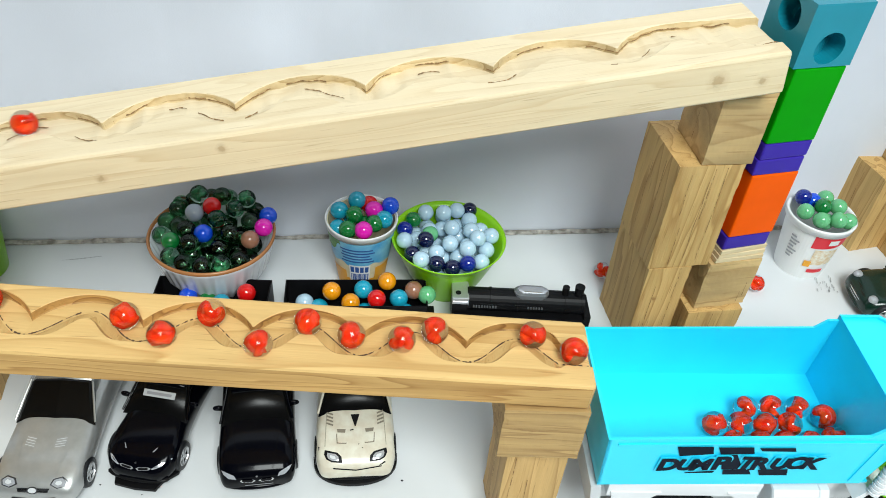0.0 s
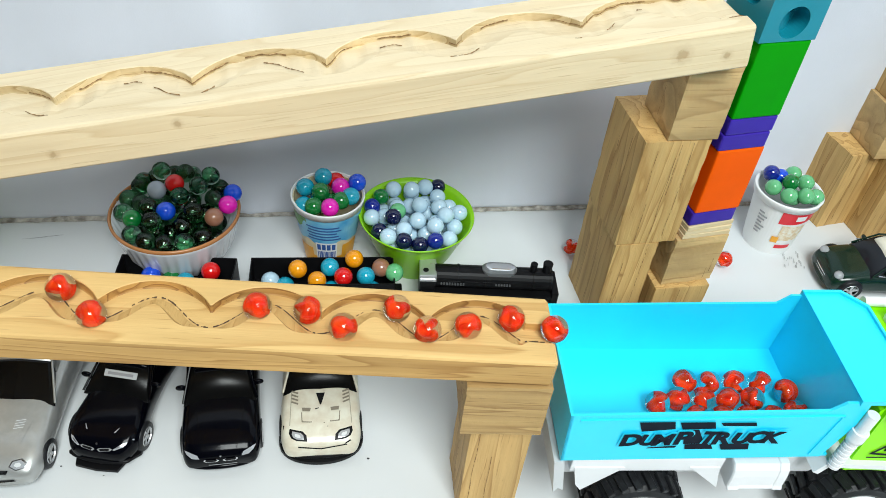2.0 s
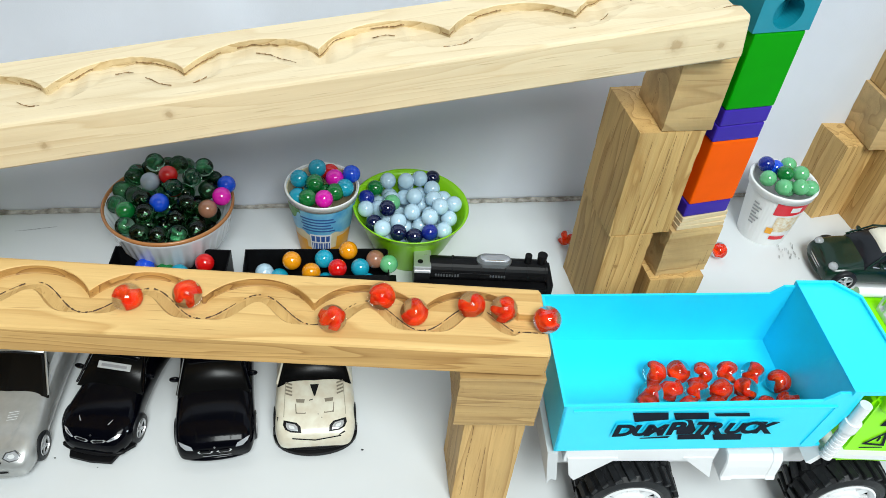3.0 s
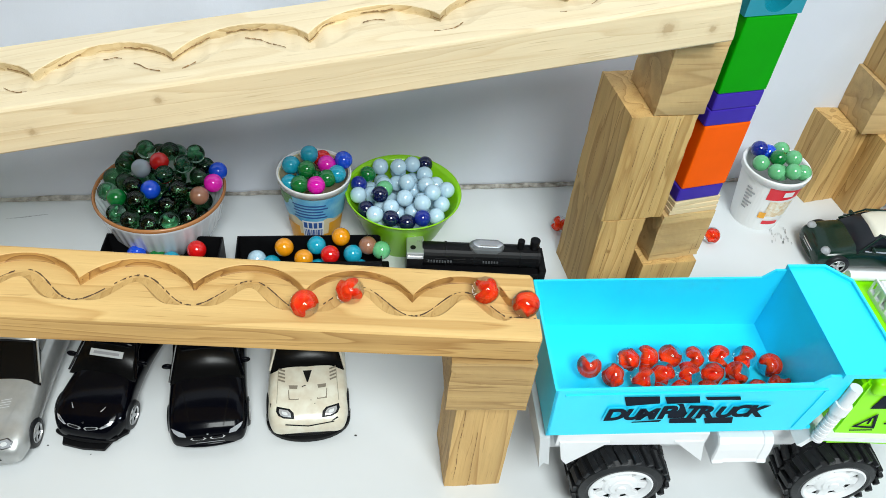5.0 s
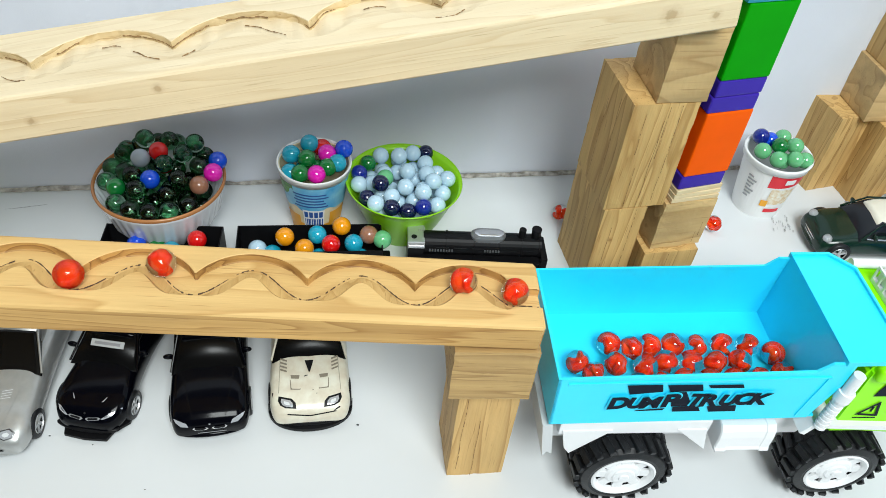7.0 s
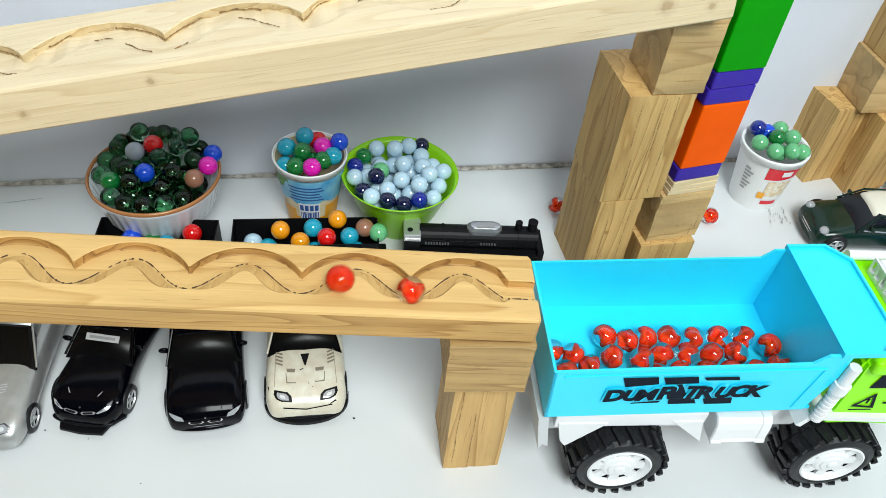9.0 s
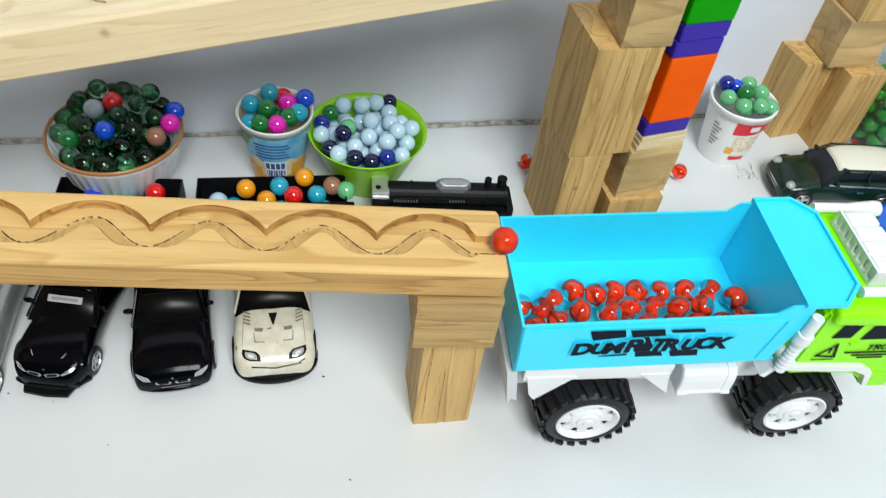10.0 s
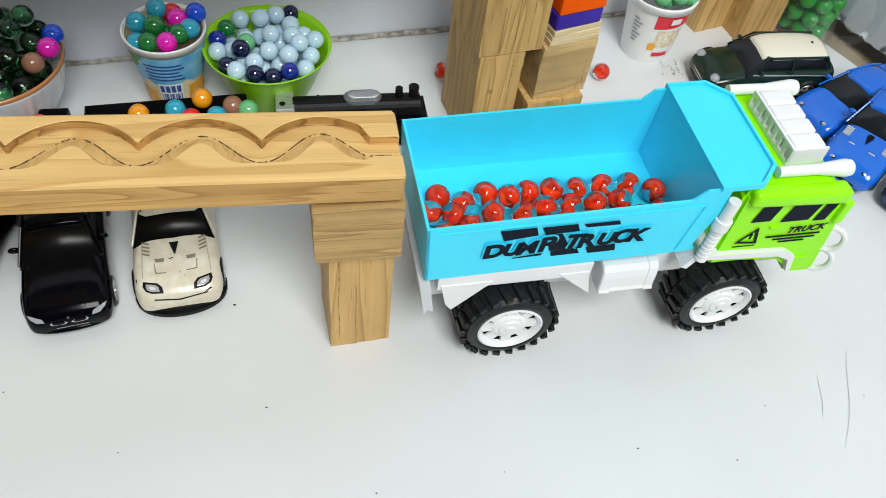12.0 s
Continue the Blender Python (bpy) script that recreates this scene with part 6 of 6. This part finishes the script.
    for p, mat in (((0.3300, 0.5990, 0.0720), MARBLE_NAVY), ((0.3390, 0.5990, 0.0690), MARBLE_BLUE), ((0.3290, 0.5830, 0.0680), MARBLE_MINT), ((0.3435, 0.5860, 0.0730), MARBLE_GREEN), ((0.3585, 0.5890, 0.0720), MARBLE_MINT), ((0.3510, 0.6020, 0.0710), MARBLE_MINT),
                   ((0.3400, 0.5720, 0.0680), MARBLE_MINT), ((0.3550, 0.5730, 0.0690), MARBLE_MINT), ((0.3660, 0.5770, 0.0660), MARBLE_MINT), ((0.3480, 0.5790, 0.0620), MARBLE_MINT)):
        plain_marble(p[0] - 0.0055, p[1] + 0.0085, p[2] - 0.0055, mat, ("mint green" if mat is MARBLE_MINT else "green" if mat is MARBLE_GREEN else "dark blue") + " marble in a white food cup", "marbles in the food cup")
    # green tumbler at the far end
    c = empty("green_tumbler", pose(-0.3800, 0.4790, 0), "bright green plastic tumbler on the board", "cup")
    part("cup_wall", lathe([(0.0001, 0.0), (0.0230, 0.0), (0.0290, 0.0600), (0.0300, 0.0610), (0.0285, 0.0612), (0.0225, 0.003), (0.0001, 0.003)], 48), GREEN_BOWL, c, smooth=True)
    # glass jug with green marbles
    j = empty("glass_jug", pose(0.5040, 0.6290, 0), "clear plastic jug with a handle, full of green marbles", "jug")
    part("jug_wall", lathe([(0.0001, 0.001), (0.0300, 0.001), (0.0310, 0.004), (0.0370, 0.090), (0.0390, 0.096), (0.0376, 0.097), (0.0355, 0.090), (0.0295, 0.006), (0.0001, 0.004)], 48), JUG_GLASS, j, smooth=True)
    rings = []
    for k in range(15):
        a = 0.15 + k * 0.2
        c, out = Vector((0.034 + 0.026 * math.sin(a), 0, 0.045 + 0.032 * math.cos(a))), Vector((math.sin(a), 0, math.cos(a)))
        rings.append([c + out * 0.0042 * math.cos(b) + Vector((0, 0.0042 * math.sin(b), 0)) for b in [q * math.pi / 5 for q in range(10)]])
    bm = loft(rings)
    part("handle", bm, JUG_GLASS, j, "clear jug handle", True, pose(0, 0, 0, 0, 0, -55))
    for p in heap(0.504, 0.629, 0.072, 0.026, ((0.0, 0.022), (-0.015, 0.022), (-0.030, 0.021), (-0.046, 0.020), (-0.060, 0.0185)), rnd, 0.001):
        plain_marble(*p, JUG_MARBLE, "shiny green glass marble in a clear jug", "marbles in the jug")


JUG_MARBLE = marble_paint("marble_emerald", (0.012, 0.42, 0.045), 0.03)


def build_loose():
    rnd = random.Random(8)
    for x, y in ((0.1500, 0.5478), (0.2885, 0.5514), (0.4700, 0.6065)):
        red_marble(pose(x, y, R), rnd, "clear glass marble with a red swirl lying on the board", "loose red marbles")
    for (x, y, z), mat, lab in (((-0.0985, 0.4500, 0.0215), MARBLE_PALE, "pale blue"), ((-0.0865, 0.4480, 0.0195), MARBLE_TEAL, "teal"), ((-0.0770, 0.4530, 0.0345), MARBLE_GOLD, "golden yellow"), ((-0.0610, 0.4470, 0.0300), MARBLE_GOLD, "golden yellow"),
                                ((-0.0530, 0.4600, 0.0330), MARBLE_TEAL, "teal"), ((-0.0410, 0.4510, 0.0330), MARBLE_RED, "red"), ((-0.0350, 0.4690, 0.0360), MARBLE_GOLD, "golden yellow"), ((-0.0240, 0.4560, 0.0310), MARBLE_TEAL, "teal"),
                                ((-0.0130, 0.4640, 0.0340), MARBLE_COPPER, "copper"), ((-0.0020, 0.4610, 0.0330), MARBLE_MINT, "mint green"), ((-0.0500, 0.4480, 0.0200), MARBLE_TEAL, "teal"), ((-0.0180, 0.4520, 0.0200), MARBLE_TEAL, "teal")):
        plain_marble(x, y + 0.006, z + 0.0005, mat, "glossy " + lab + " marble riding in the black wagon", "marbles in the wagons")
    for (x, y, z), mat, lab in (((-0.1880, 0.4390, 0.0260), MARBLE_BLUE, "blue"), ((-0.1620, 0.4390, 0.0230), MARBLE_TEAL, "teal"), ((-0.1430, 0.4450, 0.0310), MARBLE_RED, "red"), ((-0.1740, 0.4420, 0.0210), MARBLE_GREEN, "green")):
        plain_marble(x, y + 0.006, z + 0.0005, mat, "glossy " + lab + " marble riding in the black wagon", "marbles in the wagons")


# ---- marbles that roll down the run into the truck ----
# how far across the plank a marble swings, by its place along one arch
SWING = ((-0.5, -0.44, -0.36, -0.28, -0.2, -0.13, -0.08, -0.03, 0.03, 0.1, 0.16, 0.23, 0.31, 0.37, 0.42, 0.46, 0.5),
         (14.0, 12.9, 13.1, 14.8, 17.6, 21.0, 25.5, 29.5, 31.6, 32.4, 31.2, 29.0, 26.6, 25.6, 22.8, 18.4, 14.0))


def on_lower(u, lift=0.0030):
    """Marble centre at u millimetres from the lower run's end, in its winding groove."""
    ph = ((u + 39) / 56.8 + 0.5) % 1.0 - 0.5
    v = float(np.interp(ph, SWING[0], SWING[1]))
    if u > -22:
        k = min(1.0, (u + 22) / 12)
        v = v * (1 - k) + 21.8 * k
    return LOWER @ Vector((u / 1000, v / 1000, lift))


def in_bed(x, y, z=None):
    return TRUCK @ Vector((x / 1000, y / 1000, (0.0837 + 0.02 * x / 1000 + R) if z is None else z))


RESTING = [(77, 36), (100.1, 48), (116.5, 48.4), (132.9, 47.8), (147.0, 41.5), (92.6, 35.8), (108.3, 35.5), (123.6, 35.6), (85, 22.5), (100.5, 22), (116, 22), (131.5, 22), (147.5, 25.5)]
# time and millimetres along the run for each rolling marble; its last resting place in the bed
ROLLS = [
    ([(-1.0, -40), (0, -10), (0.22, 3)], (85.0, 49.5)),
    ([(-1.0, -74), (0, -31.5), (0.6, -4), (0.72, 3)], (63.5, 33.0)),
    ([(-1.0, -125), (0, -85), (0.6, -60), (1, -44.5), (1.5, -22.5), (2, 0), (2.06, 3)], (70.0, 49.0)),
    ([(-1.0, -142), (0, -102.5), (0.6, -79), (1, -63), (1.5, -43), (2, -23), (2.5, 1), (2.53, 3)], (70.5, 20.5)),
    ([(-1.0, -168), (0, -129), (0.6, -101.5), (1, -87), (1.5, -66), (2, -47), (2.5, -26), (2.7, -19), (3.05, 3)], (57.8, 47.0)),
    ([(-1.0, -192), (0, -153), (0.6, -127.5), (1, -105), (1.5, -88), (2, -68.5), (2.5, -46.5), (2.7, -39), (3.5, 3)], (46.0, 35.5)),
    ([(-1.0, -220), (0, -176), (0.6, -148.5), (1, -128.5), (1.5, -102), (2, -84.5), (2.5, -62.5), (2.7, -54.5), (3.95, 3)], (56.0, 19.5)),
    ([(-1.0, -245), (0, -203.5), (0.6, -178), (1, -157), (1.5, -131), (2, -112), (2.5, -91), (2.7, -83), (4.3, -22), (4.5, -10.5), (4.7, 2), (4.73, 4)], (44.5, 51.0)),
    ([(-1.0, -268), (0, -225), (0.6, -196.5), (1, -180), (1.5, -155.5), (2, -131), (2.5, -107), (2.7, -100), (4.3, -41), (4.5, -30), (4.7, -21.5), (4.9, -11.5), (5.1, -3), (5.22, 4)], (31.0, 28.0)),
    ([(-1.0, -288), (0, -246.5), (0.6, -224), (1, -202.5), (1.5, -180.5), (2, -157), (2.5, -131), (2.7, -126.5), (4.3, -60), (4.5, -48), (4.9, -32.5), (5.1, -24), (5.3, -16), (5.5, -4.7), (5.64, 4)], (22.5, 37.0)),
    ([(-1.0, -350), (0, -318), (0.6, -293.5), (1, -279.5), (1.5, -254.5), (2, -236.5), (2.5, -210), (2.7, -202), (4.3, -130), (4.7, -114), (5.1, -96.5), (5.5, -77), (5.9, -61.5), (6.3, -47), (6.5, -38.7), (6.7, -32), (6.9, -19), (7.1, -10.5), (7.2, -6), (7.36, 4)], (15.5, 24.5)),
    ([(1.0, -304), (1.5, -279), (2, -256.5), (2.5, -237), (2.7, -231), (4.3, -156), (4.7, -134.5), (5.1, -120), (5.5, -99.5), (5.9, -83.5), (6.3, -71), (6.5, -59.7), (6.9, -45.5), (7.2, -35), (7.7, -10), (7.95, 4)], (9.5, 40.0)),
    ([(-1.0, -440), (4.5, -315), (5.1, -285), (5.5, -269.3), (5.9, -247), (6.3, -236), (6.5, -223), (6.9, -203), (7.2, -188.5), (8.0, -140), (8.8, -89), (9, -67.6), (9.2, -47.5), (9.5, -18), (9.6, -5.5), (9.64, 4)], (29.5, 45.0)),
    ([(-1.0, -458), (5.0, -325), (5.8, -290), (6.3, -269), (6.5, -258.5), (6.9, -243), (7.2, -235.5), (8.0, -182), (8.8, -128.5), (9, -104), (9.3, -75.5), (9.5, -55.2), (9.7, -37.5), (9.9, -15), (10, -0.2), (10.03, 4)], (16.0, 52.0)),
]


def roll_rows(track, slot, first=None):
    ts, us = [p[0] for p in track], [p[1] for p in track]
    leave = ts[-1]
    edge = on_lower(us[-1])
    land = in_bed(27, 37)
    goal = in_bed(*slot)
    rows = []
    for k in range(121):
        t = k / 10
        if first and t < ts[0]:
            p = first(t)
        elif t <= leave:
            p = on_lower(float(np.interp(t, ts, us)))
        else:
            s = t - leave
            if s < 0.2:
                f = s / 0.2
                p = edge.lerp(land, f)
                p.z = edge.z + (land.z - edge.z) * f * f
            else:
                f = min(1.0, (s - 0.2) / 0.55)
                f = f * (2 - f)
                p = land.lerp(goal, f)
                p.z += 0.004 * abs(math.sin(math.pi * min(1.0, (s - 0.2) / 0.25))) * (1 if s < 0.45 else 0)
        rows.append((t, p))
    out, turn, last = [], Euler((0.4, 0.9, 0.2)).to_quaternion(), rows[0][1]
    for t, p in rows:
        d = p - last
        if d.length > 1e-6:
            axis = Vector((0, 0, 1)).cross(d)
            if axis.length > 1e-7:
                from_roll = min(d.length / R, 1.1)
                turn = Matrix.Rotation(from_roll, 3, axis.normalized()).to_quaternion() @ turn
        last = p
        out.append((t, Matrix.LocRotScale(p, turn, None)))
    return out


def down_upper(t):
    """The marble on the upper run: rolls off its low end and drops to the lower run."""
    u = float(np.interp(t, (0, 0.2, 0.75), (-445, -460, -550))) / 1000
    if t <= 0.75:
        v = 0.0300 + 0.010 * math.cos(2 * math.pi * (u + 0.057) / 0.0765)
        return UPPER @ Vector((u, v, 0.0032))
    a, b = UPPER @ Vector((-0.56, 0.036, 0.0032)), on_lower(-304)
    return a.lerp(b, min(1.0, (t - 0.75) / 0.25))


def build_rolling():
    rnd = random.Random(3)
    for p in RESTING:
        red_marble(Matrix.Translation(in_bed(*p)), rnd, "clear glass marble with a red swirl lying in the truck bed", "marbles in the truck")
    made = []
    for track, slot in ROLLS:
        made.append(red_marble(Matrix.Translation(on_lower(track[0][1])), rnd, "clear glass marble with a red swirl rolling in the groove", "rolling marbles"))
    return made


build_setting()
floor_marks()
build_runs()
build_truck()
build_cars()
build_train()
build_vessels()
build_loose()
rolling = build_rolling()


def motions():
    for k, (ob, (track, slot)) in enumerate(zip(rolling, ROLLS)):
        walk(ob, roll_rows(track, slot, down_upper if k == 11 else None))


motions()
